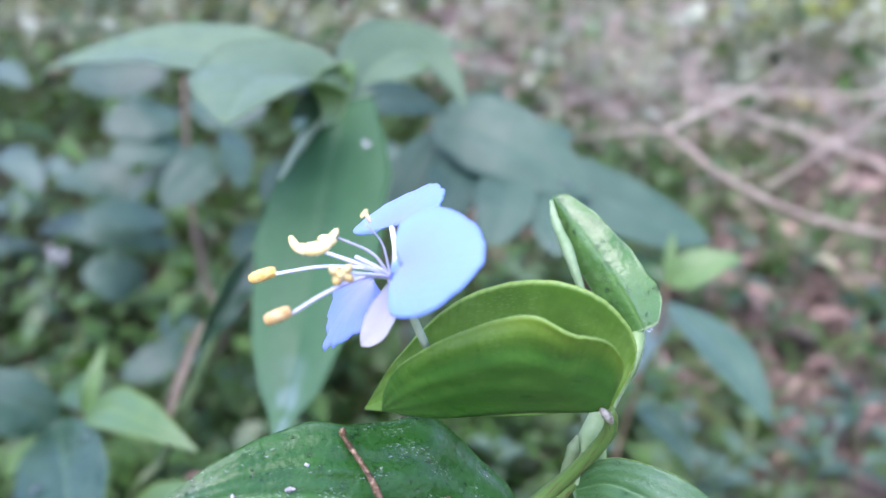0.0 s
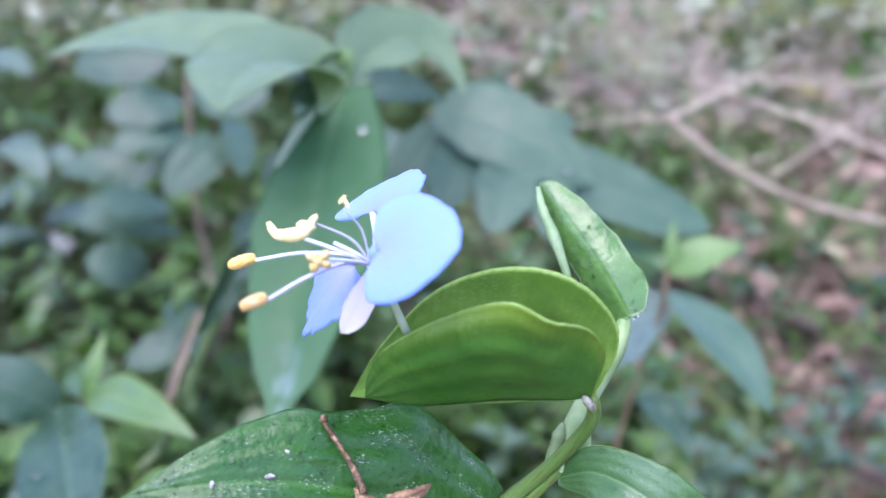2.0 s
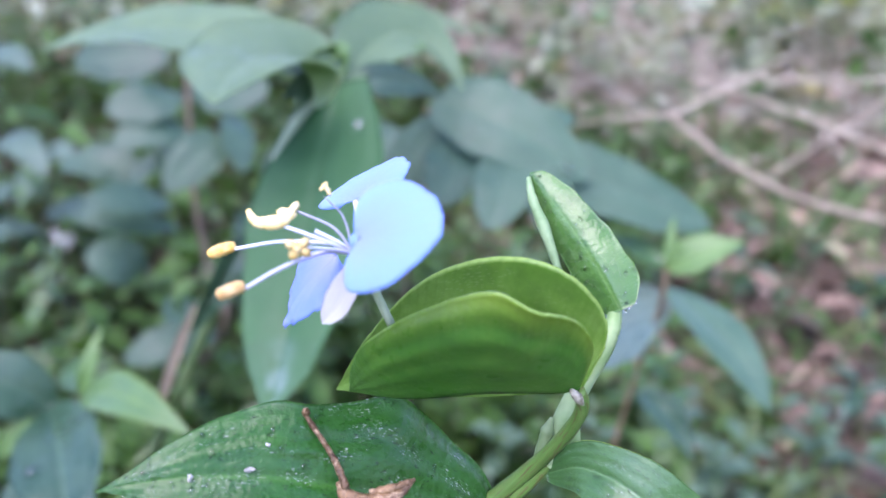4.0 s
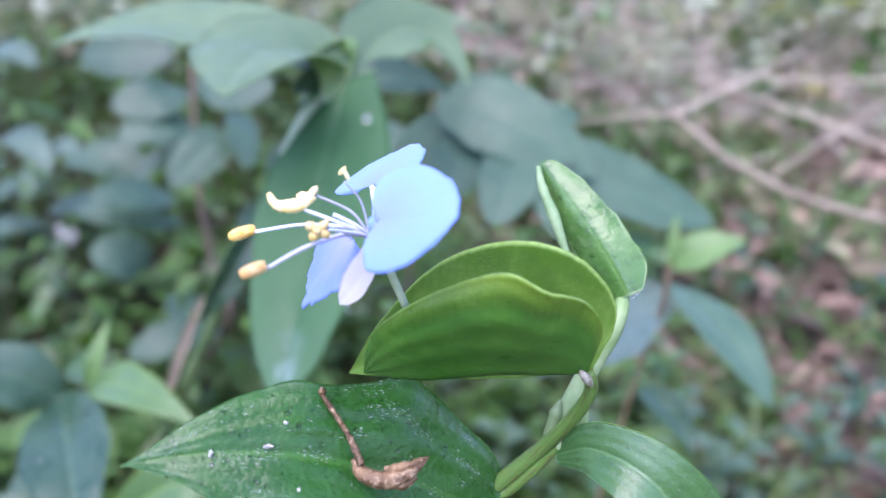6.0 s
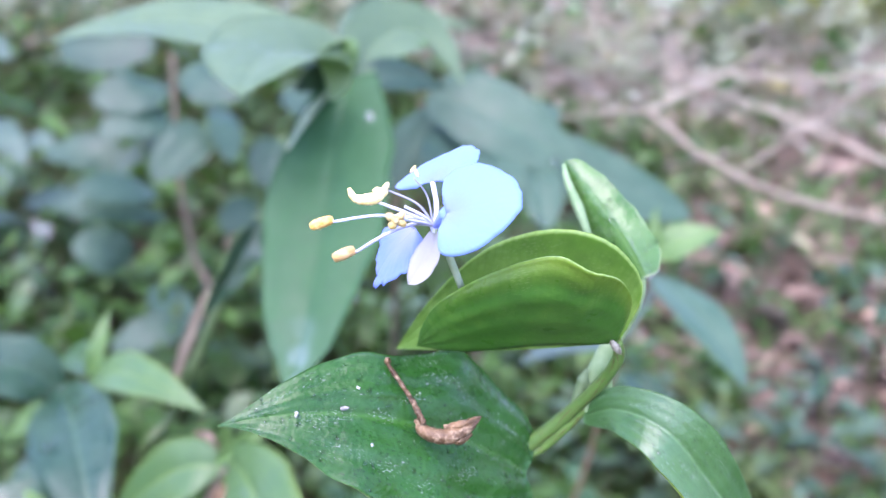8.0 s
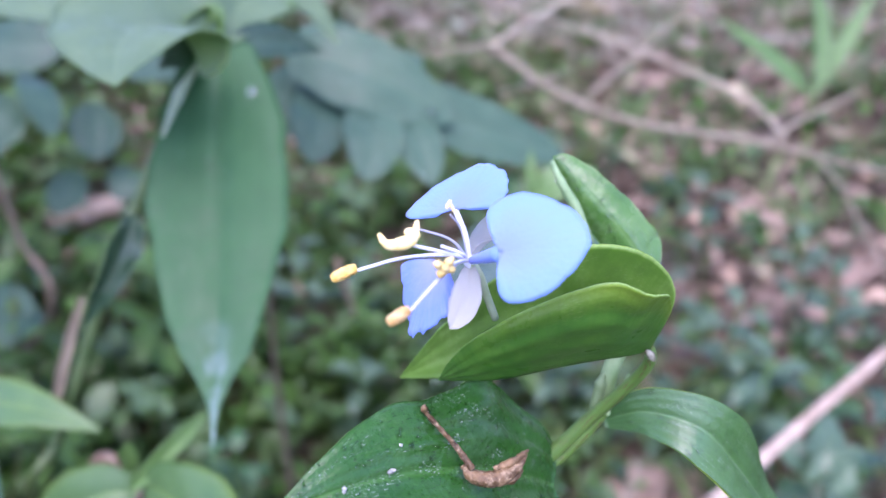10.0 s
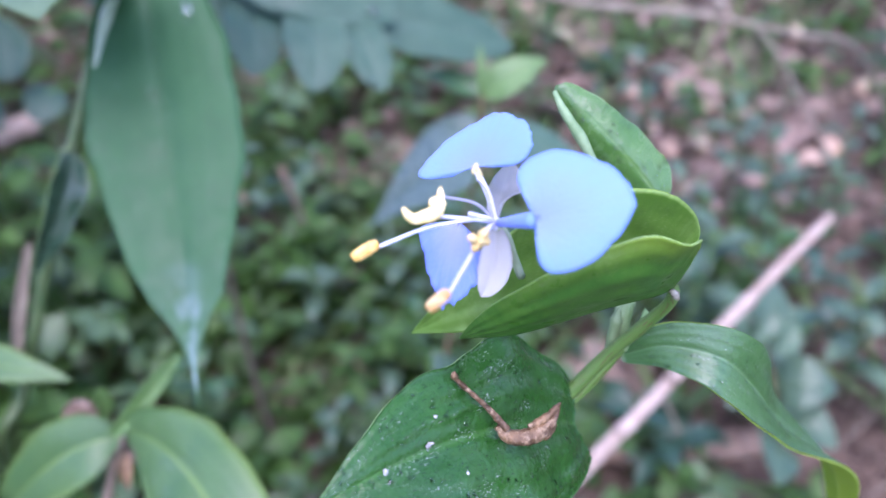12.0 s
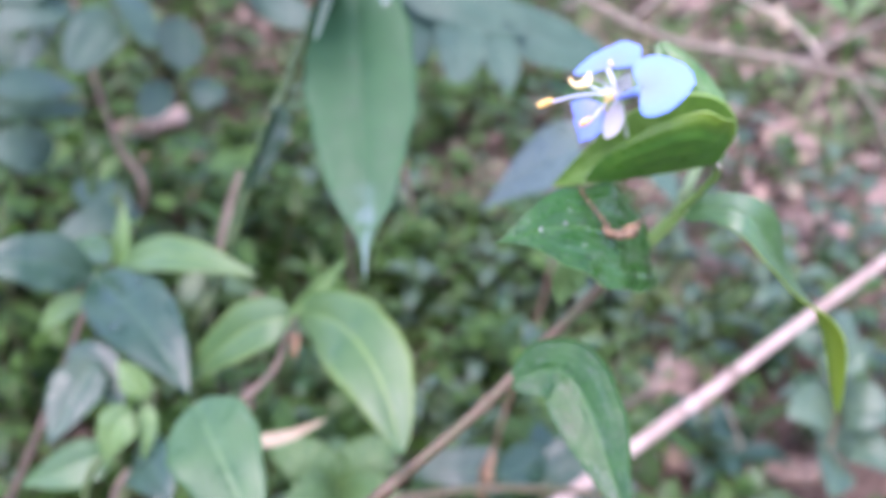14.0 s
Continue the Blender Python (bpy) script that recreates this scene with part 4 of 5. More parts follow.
leaf(side_a, (-0.1426, 0.2446, 0.2823), (-0.1598, 0.2370, 0.2972), (-0.1834, 0.2327, 0.3010), 0.025, (-0.1, -0.66, 0.75), DK, "dark wet leaf")
leaf(side_a, (-0.1361, 0.2498, 0.2857), (-0.1522, 0.2778, 0.2790), (-0.1683, 0.2928, 0.2683), 0.015, (-0.2, -0.5, 0.8), None, "pale green leaf")
leaf(side_a, (-0.1415, 0.2411, 0.2848), (-0.1183, 0.2013, 0.2861), (-0.1018, 0.1711, 0.2733), 0.030, (0.15, -0.72, 0.68), DK, "dark wet hanging leaf")
drop(side_a, (-0.1270, 0.1997, 0.2861), 0.0022, (0, -0.2, 1))
drop(side_a, (-0.1191, 0.2190, 0.2924), 0.0014, (-0.4, -0.24, 0.88))
leaf(side_a, (-0.1463, 0.2443, 0.2725), (-0.1603, 0.2485, 0.2663), (-0.1713, 0.2500, 0.2547), 0.011, (-0.3, -0.7, 0.6), YL, "pale young leaf")

side_b = thing("young_dayflower", on_ground(-0.15, 0.21), "young dayflower with green leaves on a thin brown stem", "leafy plant", "young dayflowers")
part("stem", tube([on_ground(-0.15, 0.21, -0.01), (-0.150, 0.20, 0.12), (-0.1380, 0.1775, 0.2243), (-0.1068, 0.1742, 0.2505), (-0.0855, 0.1710, 0.2671), (-0.0724, 0.1706, 0.2794), (-0.0672, 0.1732, 0.2899), (-0.0631, 0.1748, 0.2971)], [0.0018, 0.0018, 0.0017, 0.0015, 0.0014, 0.0013, 0.0012, 0.001], 40, 10, 0.04), STEM_BROWN, side_b)
leaf(side_b, (-0.0635, 0.1742, 0.2969), (-0.0822, 0.1776, 0.2917), (-0.1086, 0.1909, 0.2602), 0.0195, (-0.25, -0.72, 0.64), ED, "green leaf with yellowish margins", fold=16)
leaf(side_b, (-0.0645, 0.1725, 0.3000), (-0.0552, 0.1745, 0.3070), (-0.0437, 0.1810, 0.3142), 0.0062, (-0.4, -0.8, 0.3), YL, "rolled young leaf", fold=40, peak=0.55, sharp=0.55, foot=0.5)
leaf(side_b, (-0.0623, 0.1751, 0.2989), (-0.0450, 0.1375, 0.3100), (-0.0380, 0.1069, 0.2926), 0.0250, (-0.05, -0.85, 0.53), ED, "green leaf folding over and hanging", fold=14, peak=0.5, sharp=0.8)
part("torn_leaf", blade((-0.0745, 0.1968, 0.2845), (-0.0757, 0.1966, 0.2895), (-0.0764, 0.1970, 0.2950), 0.0085, (0.1, -0.95, 0.2), None, 12, 0.2, 0.6, 0.4, 0.22, 16, 5, 0.0003, 5, 0.5), LITTER, side_b, "torn tan leaf stub")
part("leaf", blade((-0.0705, 0.1985, 0.2840), (-0.0698, 0.1985, 0.2895), (-0.0690, 0.1990, 0.2955), 0.0060, (0.1, -0.95, 0.2), None, 20, 0.2, 0.5, 0.6, 0.1), YL, side_b, "short yellow-green leaf")
part("dry_sheath", blade((-0.0631, 0.1730, 0.2930), (-0.0646, 0.1700, 0.2894), (-0.0649, 0.1687, 0.2831), 0.004, (0.3, -0.9, 0.2), None, 30), DRY, side_b, "dry brown sheath")
part("dry_leaf", blade((-0.0852, 0.1700, 0.2696), (-0.0847, 0.1633, 0.2664), (-0.0819, 0.1582, 0.2587), 0.007, (0.3, -0.9, 0.2), None, 40, 0.3, 0.4, 0.6, 0.2), DRY, side_b, "curled dry brown leaf")
part("dry_leaf", blade((-0.0830, 0.1612, 0.2574), (-0.0722, 0.1570, 0.2603), (-0.0568, 0.1568, 0.2658), 0.006, (0.2, -0.6, 0.8), None, 40, 0.3, 0.3, 0.8, 0.1), PALE_LITTER, side_b, "pale withered leaf")

side_c = thing("young_dayflower", on_ground(-0.16, 0.16), "young dayflower with broad green leaves low at the side", "leafy plant", "young dayflowers")
part("stem", tube([on_ground(-0.16, 0.16, -0.01), (-0.158, 0.16, 0.10), (-0.1440, 0.1665, 0.2335), (-0.1233, 0.1691, 0.2616), (-0.1119, 0.1722, 0.2793)], [0.0015, 0.0015, 0.0014, 0.0012, 0.0009], 30, 10, 0.03), STEM_TALL, side_c)
leaf(side_c, (-0.0930, 0.1307, 0.3023), (-0.0858, 0.1101, 0.3001), (-0.0759, 0.0844, 0.2901), 0.0255, (0.0, -0.75, 0.66), None, "broad green leaf", fold=14)
leaf(side_c, (-0.1167, 0.1724, 0.2739), (-0.1192, 0.1749, 0.2811), (-0.1241, 0.1789, 0.2861), 0.011, (-0.2, -0.85, 0.4), YL, "bright young leaf")
leaf(side_c, (-0.1168, 0.1720, 0.2731), (-0.1161, 0.1654, 0.2661), (-0.1196, 0.1608, 0.2569), 0.006, (0.2, -0.9, 0.3), YL, "bright narrow young leaf")
leaf(side_c, (-0.1215, 0.1726, 0.2684), (-0.1273, 0.1694, 0.2648), (-0.1330, 0.1663, 0.2532), 0.015, (-0.2, -0.8, 0.5), YL, "bright green leaf")
leaf(side_c, (-0.1433, 0.2174, 0.2600), (-0.1500, 0.2058, 0.2538), (-0.1594, 0.1926, 0.2420), 0.022, (-0.1, -0.75, 0.65), DK, "dark wet leaf")
leaf(side_c, (-0.1541, 0.2263, 0.2609), (-0.1405, 0.2145, 0.2561), (-0.1343, 0.2036, 0.2439), 0.019, (0.2, -0.75, 0.6), DK, "dark leaf")
leaf(side_c, (-0.1355, 0.1824, 0.2435), (-0.1477, 0.1788, 0.2429), (-0.1675, 0.1796, 0.2368), 0.018, (-0.1, -0.75, 0.65), None, "green leaf")
leaf(side_c, (-0.1240, 0.1723, 0.2507), (-0.1156, 0.1561, 0.2566), (-0.1095, 0.1408, 0.2530), 0.02, (0.1, -0.8, 0.6), DK, "dark leaf")

# ---- slender plant behind the flower ----
slender = thing("slender_herb", on_ground(0.01, 0.24), "slender herb with grey-green leaves up a thin stem", "leafy plant")
part("stem", tube([on_ground(0.01, 0.24, -0.01), (0.0316, 0.2472, 0.1343), (0.0483, 0.2606, 0.1828), (0.0620, 0.2675, 0.2199), (0.0743, 0.2770, 0.2658), (0.0858, 0.2826, 0.3072), (0.0881, 0.2868, 0.3227)], [0.0013, 0.0013, 0.0012, 0.001, 0.0009, 0.0009, 0.0008], 40, 9, 0.04), STEM_DARK, slender, "thin reddish brown stem")
leaf(slender, (0.0881, 0.2866, 0.3222), (0.0891, 0.2889, 0.3322), (0.0920, 0.2966, 0.3418), 0.0055, (-0.2, -0.95, 0.2), YL, "upright young leaf", fold=35)
leaf(slender, (0.0888, 0.2864, 0.3224), (0.0997, 0.2813, 0.3316), (0.1155, 0.2810, 0.3354), 0.017, (0.1, -0.6, 0.8), YL, "bright green leaf")
leaf(slender, (0.0874, 0.2869, 0.3225), (0.0803, 0.2972, 0.3271), (0.0705, 0.3101, 0.3286), 0.011, (-0.1, -0.6, 0.8), None, "green leaf")
leaf(slender, (0.0892, 0.2794, 0.3040), (0.0714, 0.2926, 0.2925), (0.0383, 0.3088, 0.2583), 0.036, (-0.25, -0.60, 0.76), (LEAF_SHEEN, LEAF_UNDER), "grey-green leaf with a long tip", fold=16, peak=0.4, sharp=1.3)
leaf(slender, (0.0893, 0.2853, 0.3151), (0.1020, 0.2520, 0.3075), (0.1131, 0.2334, 0.2897), 0.023, (0.3, -0.7, 0.6), (LEAF_GREY, LEAF_UNDER), "narrow grey-green leaf hanging forward", fold=14, sharp=0.9)
leaf(slender, (0.0804, 0.2785, 0.2714), (0.0886, 0.2651, 0.2682), (0.0948, 0.2506, 0.2584), 0.016, (0.3, -0.7, 0.6), (LEAF_DARK, LEAF_UNDER), "grey-green leaf")
leaf(slender, (0.0606, 0.2586, 0.1956), (0.0566, 0.2604, 0.2060), (0.0530, 0.2664, 0.2134), 0.014, (-0.2, -0.9, 0.3), (LEAF_DARK, LEAF_UNDER), "grey-green leaf")
leaf(slender, (0.0570, 0.2627, 0.2040), (0.0586, 0.2543, 0.2033), (0.0597, 0.2457, 0.1944), 0.010, (0.2, -0.9, 0.3), None, "green leaf")
leaf(slender, (0.0500, 0.2576, 0.1887), (0.0600, 0.2427, 0.1898), (0.0680, 0.2333, 0.1794), 0.019, (0.2, -0.7, 0.6), (LEAF_DARK, LEAF_UNDER), "leaf eaten full of holes")

# ---- broad-leaved shrub ----
shrub = thing("shrub", on_ground(-0.33, 0.60), "thin-stemmed shrub with rounded dull green leaves", "shrub")
part("stem", tube([on_ground(-0.33, 0.60, -0.01), (-0.1787, 0.5276, 0.1717), (-0.1847, 0.5405, 0.2315), (-0.1910, 0.5472, 0.2805), (-0.1962, 0.5665, 0.3315), (-0.2024, 0.5929, 0.3741)], [0.003, 0.003, 0.0026, 0.0022, 0.002, 0.0015], 40, 9, 0.04), STEM_BROWN, shrub)
part("branch", tube([(-0.2153, 0.5280, 0.1584), (-0.2060, 0.5340, 0.2224), (-0.2131, 0.5532, 0.2825), (-0.2321, 0.5746, 0.3318)], [0.0024, 0.0022, 0.002, 0.0015], 24, 8, 0.04), STEM, shrub)
part("branch", tube([(-0.1847, 0.5405, 0.2315), (-0.1473, 0.5718, 0.2585), (-0.1023, 0.5850, 0.2578), (-0.0359, 0.6088, 0.2429)], [0.0012, 0.001, 0.001, 0.0006], 24, 8, 0.04), STEM, shrub)
def shrub_leaves(rows):
    for b, m, t, w in rows:
        leaf(shrub, b, m, t, w, (0.4 * math.sin(31 * b[0]), -0.78 + 0.3 * math.sin(47 * t[2]), 0.62), (LEAF_SHRUB, LEAF_UNDER), "rounded dull green leaf", fold=6, peak=0.45, sharp=0.55, foot=0.25, n=16, m=5)


shrub_leaves([
    ((-0.1655, 0.5438, 0.3246), (-0.1794, 0.5243, 0.3163), (-0.1952, 0.5038, 0.2957), 0.036),
    ((-0.1633, 0.5632, 0.3383), (-0.1499, 0.5308, 0.3285), (-0.1417, 0.5056, 0.3088), 0.024),
    ((-0.1297, 0.5974, 0.3087), (-0.1295, 0.5768, 0.2939), (-0.1298, 0.5606, 0.2763), 0.036),
    ((-0.1981, 0.5156, 0.2844), (-0.2155, 0.4905, 0.2954), (-0.2379, 0.4719, 0.2955), 0.030),
    ((-0.1975, 0.5261, 0.2623), (-0.2237, 0.5035, 0.2743), (-0.2505, 0.4880, 0.2780), 0.018),
    ((-0.2260, 0.5264, 0.2320), (-0.2393, 0.5120, 0.2427), (-0.2610, 0.5073, 0.2467), 0.036),
    ((-0.1425, 0.5730, 0.2624), (-0.1531, 0.5598, 0.2560), (-0.1626, 0.5488, 0.2437), 0.026),
    ((-0.1087, 0.5876, 0.2599), (-0.1143, 0.5742, 0.2551), (-0.1233, 0.5644, 0.2450), 0.028),
    ((-0.1740, 0.5117, 0.1864), (-0.2004, 0.4895, 0.1890), (-0.2297, 0.4777, 0.1781), 0.030),
])
shrub_leaves([
    ((-0.2258, 0.5509, 0.1934), (-0.2000, 0.5231, 0.1960), (-0.1761, 0.5030, 0.1910), 0.028),
    ((-0.2004, 0.5664, 0.3297), (-0.2188, 0.5474, 0.3308), (-0.2436, 0.5366, 0.3231), 0.034),
    ((-0.2093, 0.5820, 0.3529), (-0.2240, 0.5597, 0.3496), (-0.2519, 0.5514, 0.3450), 0.040),
    ((-0.0771, 0.6205, 0.3277), (-0.0484, 0.5824, 0.3138), (-0.0236, 0.5711, 0.3039), 0.030),
    ((-0.1919, 0.5843, 0.3634), (-0.1630, 0.5627, 0.3577), (-0.1312, 0.5576, 0.3609), 0.040),
    ((-0.2174, 0.6005, 0.3814), (-0.2541, 0.5957, 0.3794), (-0.2938, 0.6026, 0.3763), 0.045),
    ((-0.1228, 0.6163, 0.3435), (-0.0971, 0.5952, 0.3374), (-0.0728, 0.5724, 0.3278), 0.036),
    ((-0.2401, 0.5657, 0.2936), (-0.2678, 0.5660, 0.3037), (-0.2963, 0.5581, 0.2996), 0.038),
    ((-0.2155, 0.5833, 0.3127), (-0.2310, 0.5679, 0.3008), (-0.2439, 0.5552, 0.2843), 0.020),
])

# a second, paler shrub further to the side
pale_shrub = thing("shrub", on_ground(-0.47, 0.74), "spindly shrub with pale bluish green leaves", "shrub")
shrub_rng = np.random.default_rng(8)
for lean, height in ((-0.10, 0.40), (0.02, 0.36), (0.07, 0.27)):
    foot, top = vec(on_ground(-0.47, 0.74, -0.005)), vec((-0.47 + lean, 0.74 - 0.3 * abs(lean), height))
    bend = (foot + top) / 2 + vec((lean * 0.35, 0.01, 0.01))
    part("stem", tube([tuple(foot), tuple(bend), tuple(top)], [0.0026, 0.002, 0.0011], 24, 7, 0.04), STEM_BROWN, pale_shrub)
    for k in range(9):
        f = 0.30 + 0.70 * k / 8
        b = foot * (1 - f) ** 2 + bend * 2 * f * (1 - f) + top * f * f
        a = 2.4 * k + 9 * lean
        le = shrub_rng.uniform(0.055, 0.085)
        out = vec((math.cos(a), -0.55 + 0.45 * math.sin(a), 0.0))
        leaf(pale_shrub, tuple(b), tuple(b + out * le * 0.5 + vec((0, 0, 0.010))), tuple(b + out * le + vec((0, 0, shrub_rng.uniform(-0.02, 0.006)))), le * shrub_rng.uniform(0.38, 0.5), (0.2 * math.cos(a), -0.5, 0.85), (LEAF_PALE, LEAF_UNDER), "", fold=8, peak=0.45, sharp=0.6, foot=0.2, n=14, m=5)

# ---- low plants at the near edge ----
wrinkled = thing("wrinkled_weed", on_ground(-0.02, 0.20), "low weed with wrinkled bright green leaves", "weed")
part("stem", tube([on_ground(-0.02, 0.20, -0.01), (-0.0564, 0.2097, 0.1391), (-0.0546, 0.2197, 0.1668)], [0.0018, 0.0016, 0.001], 14, 8), STEM, wrinkled)
for b, m, t, w in [((-0.0547, 0.2191, 0.1657), (-0.0664, 0.2205, 0.1838), (-0.0825, 0.2320, 0.1872), 0.024), ((-0.0547, 0.2191, 0.1657), (-0.0389, 0.2187, 0.1810), (-0.0249, 0.2213, 0.1807), 0.024), ((-0.0550, 0.2148, 0.1684), (-0.0642, 0.2011, 0.1817), (-0.0791, 0.1941, 0.1843), 0.026), ((-0.0537, 0.2145, 0.1683), (-0.0420, 0.1960, 0.1815), (-0.0263, 0.1828, 0.1849), 0.024), ((-0.0541, 0.2196, 0.1668), (-0.0517, 0.2290, 0.1737), (-0.0528, 0.2464, 0.1726), 0.02)]:
    leaf(wrinkled, b, m, t, w, (0.0, -0.6, 0.8), (LEAF_YOUNG, LEAF_UNDER), "", fold=12, wave=0.14, waves=6.0, sharp=0.7)
grey = thing("broadleaf_weed", on_ground(0.33, 0.26), "broad-leaved weed with dull grey-green leaves", "weed")
part("stem", tube([on_ground(0.33, 0.26, -0.01), (0.2613, 0.2486, 0.0639), (0.2667, 0.2605, 0.1062), (0.2607, 0.2723, 0.1441)], [0.0022, 0.002, 0.0016, 0.001], 24, 8, 0.03), STEM_RED, grey)
for b, m, t, w in [((0.2603, 0.2706, 0.1410), (0.2608, 0.2601, 0.1535), (0.2666, 0.2512, 0.1506), 0.030), ((0.2603, 0.2706, 0.1410), (0.2598, 0.2862, 0.1474), (0.2509, 0.3003, 0.1478), 0.024), ((0.2676, 0.2640, 0.1125), (0.2748, 0.2506, 0.1226), (0.2909, 0.2395, 0.1198), 0.036), ((0.2671, 0.2622, 0.1094), (0.2438, 0.2576, 0.1229), (0.2244, 0.2545, 0.1203), 0.032), ((0.2639, 0.2537, 0.0836), (0.2490, 0.2329, 0.0928), (0.2345, 0.2164, 0.0895), 0.03), ((0.2665, 0.2569, 0.0900), (0.2754, 0.2416, 0.0975), (0.2834, 0.2233, 0.0895), 0.032), ((0.2605, 0.2714, 0.1426), (0.2732, 0.2827, 0.1565), (0.2889, 0.2993, 0.1604), 0.024)]:
    leaf(grey, b, m, t, w, (0.0, -0.66, 0.75), (WEED_LEAF, WEED_LEAF), "", fold=12, sharp=0.8)
low = thing("broadleaf_weed", on_ground(0.06, 0.23), "broad-leaved weed with dark leaves under the flower stem", "weed")
part("stem", tube([on_ground(0.06, 0.23, -0.01), (0.0564, 0.2257, 0.0883), (0.0592, 0.2357, 0.1264)], [0.002, 0.0018, 0.001], 14, 8), STEM_RED, low)
for b, m, t, w in [((0.0592, 0.2357, 0.1264), (0.0467, 0.2343, 0.1394), (0.0304, 0.2275, 0.1419), 0.03), ((0.0592, 0.2357, 0.1264), (0.0742, 0.2379, 0.1358), (0.0967, 0.2427, 0.1324), 0.028), ((0.0590, 0.2349, 0.1250), (0.0817, 0.2232, 0.1338), (0.1007, 0.2086, 0.1361), 0.028), ((0.0573, 0.2345, 0.1237), (0.0170, 0.2410, 0.1397), (-0.0146, 0.2466, 0.1373), 0.026), ((0.0592, 0.2357, 0.1264), (0.0639, 0.2501, 0.1326), (0.0669, 0.2739, 0.1340), 0.022)]:
    leaf(low, b, m, t, w, (0.0, -0.6, 0.8), (LEAF_DARK, LEAF_UNDER), "", fold=10, sharp=0.8)
curl = thing("dry_curl", (0.0086, 0.1854, 0.1925), "curled brown dry leaf caught on a stem", "dry leaf")
part("blade", blade((0.0052, 0.1775, 0.1878), (0.0075, 0.1795, 0.2022), (0.0141, 0.1880, 0.2091), 0.010, (0.2, -0.95, 0.1), None, 45, 0.4, 0.4, 0.7, 0.2), DRY, curl)

# ---- grass at the side of the clearing ----
tuft = thing("grass_tuft", on_ground(0.98, 0.92), "tuft of broad yellow-green grass blades on the slope", "grass")
for b, m, t, w in [
    ((0.7148, 0.8630, 0.2007), (0.6451, 0.8787, 0.2558), (0.5862, 0.9103, 0.3014), 0.030), ((0.7217, 0.8587, 0.1938), (0.7392, 0.8968, 0.2960), (0.7056, 0.9269, 0.3516), 0.024), ((0.7182, 0.8608, 0.1972), (0.7945, 0.8972, 0.2726), (0.8485, 0.9229, 0.3371), 0.026)]:
    foot = on_ground(b[0] + 0.02, b[1] + 0.02, -0.01)
    part("stalk", tube([foot, tuple(vec(foot) * 0.5 + vec(b) * 0.5 + vec((0.004, 0, 0))), b], [0.0018, 0.0016, 0.0012], 14, 7), STEM, tuft)
    leaf(tuft, b, m, t, w, (-0.3, -0.6, 0.7), (LEAF_YOUNG, LEAF_YOUNG), "", fold=18, peak=0.3, sharp=1.2)

# ---- dead wood ----
def wood(name, pts, radii, m, label, category, n=30, segs=10, knobs=0.05, seed=1, group=""):
    ob = new(name, mesh(name, *tube(pts, radii, n, segs, knobs, seed)[:3], (m,)))
    return tagged(ob, label, category, group)


STICK_TOP, STICK_MID, STICK_END = vec((0.2774, 0.2651, 0.2266)), vec((0.0488, 0.1860, 0.1686)), vec((-0.5992, -0.0384, 0.0040))
stick = thing("stick", tuple(STICK_END), "bleached bare stick leaning across the undergrowth", "stick")
part("shaft", tube([tuple(STICK_TOP), tuple(STICK_TOP * 0.66 + STICK_MID * 0.34 + vec((0, 0, 0.0008))), tuple(STICK_TOP * 0.33 + STICK_MID * 0.67 - vec((0, 0, 0.0008))), tuple(STICK_MID), tuple(STICK_END)], [0.0028, 0.0030, 0.0033, 0.0034, 0.0038], 70, 12, 0.025, 3), STICK, stick)
for f, r in ((0.30, 0.0037), (0.55, 0.0040), (0.70, 0.0037), (0.9, 0.0041)):
    c = STICK_TOP * (1 - f) + STICK_MID * f
    d = unit(STICK_MID - STICK_TOP) * 0.004
    part("knot", blob(tuple(c - d), tuple(c + d), r, 8, 10, 0.05, int(f * 100)), STICK, stick, "knotty swelling with a dark scar")
part("broken_end", blob(tuple(STICK_TOP + unit(STICK_TOP - STICK_MID) * 0.004), tuple(STICK_TOP - unit(STICK_TOP - STICK_MID) * 0.002), 0.003, 8, 10, 0.2, 9), TWIG, stick, "splintered broken end")
wood("log", [(0.1992, 0.3372, 0.0104), (0.2492, 0.3186, 0.0076), (0.3114, 0.2992, 0.0082)], [0.010, 0.012, 0.011], BARK, "small rotten log lying on the soil", "log", 30, 14, 0.05, 2)
wood("log", [(-0.2522, 0.8977, 0.1105), (-0.2120, 0.8849, 0.1239), (-0.1710, 0.8801, 0.1312)], [0.012, 0.016, 0.012], STICK, "pale broken piece of wood on the soil", "log", 20, 14, 0.06, 3)
wood("log", [(0.3149, 0.5722, 0.0117), (0.3861, 0.5492, 0.0195), (0.4496, 0.5273, 0.0263)], [0.006, 0.007, 0.006], BARK, "thin fallen branch half under weeds", "log", 30, 12, 0.05, 4)
branch = thing("fallen_branch", (0.1484, 0.5222, 0.3460), "forked bare fallen branch caught above the litter", "branch")
part("limb", tube([(0.0981, 0.6074, 0.3253), (0.1250, 0.5720, 0.3360), (0.1533, 0.5366, 0.3434)], [0.0008, 0.0013, 0.0019], 20, 8, 0.05, 4), BRANCH, branch)
part("limb", tube([(0.1533, 0.5366, 0.3434), (0.1690, 0.5195, 0.3310), (0.1843, 0.5031, 0.3186), (0.2334, 0.4729, 0.2979), (0.3148, 0.4442, 0.2846), (0.3831, 0.4273, 0.2661), (0.55, 0.50, 0.20), (0.70, 0.55, 0.05)], [0.0028, 0.0030, 0.0029, 0.0027, 0.0024, 0.0022, 0.0020, 0.0020], 70, 10, 0.05, 5), BRANCH, branch)
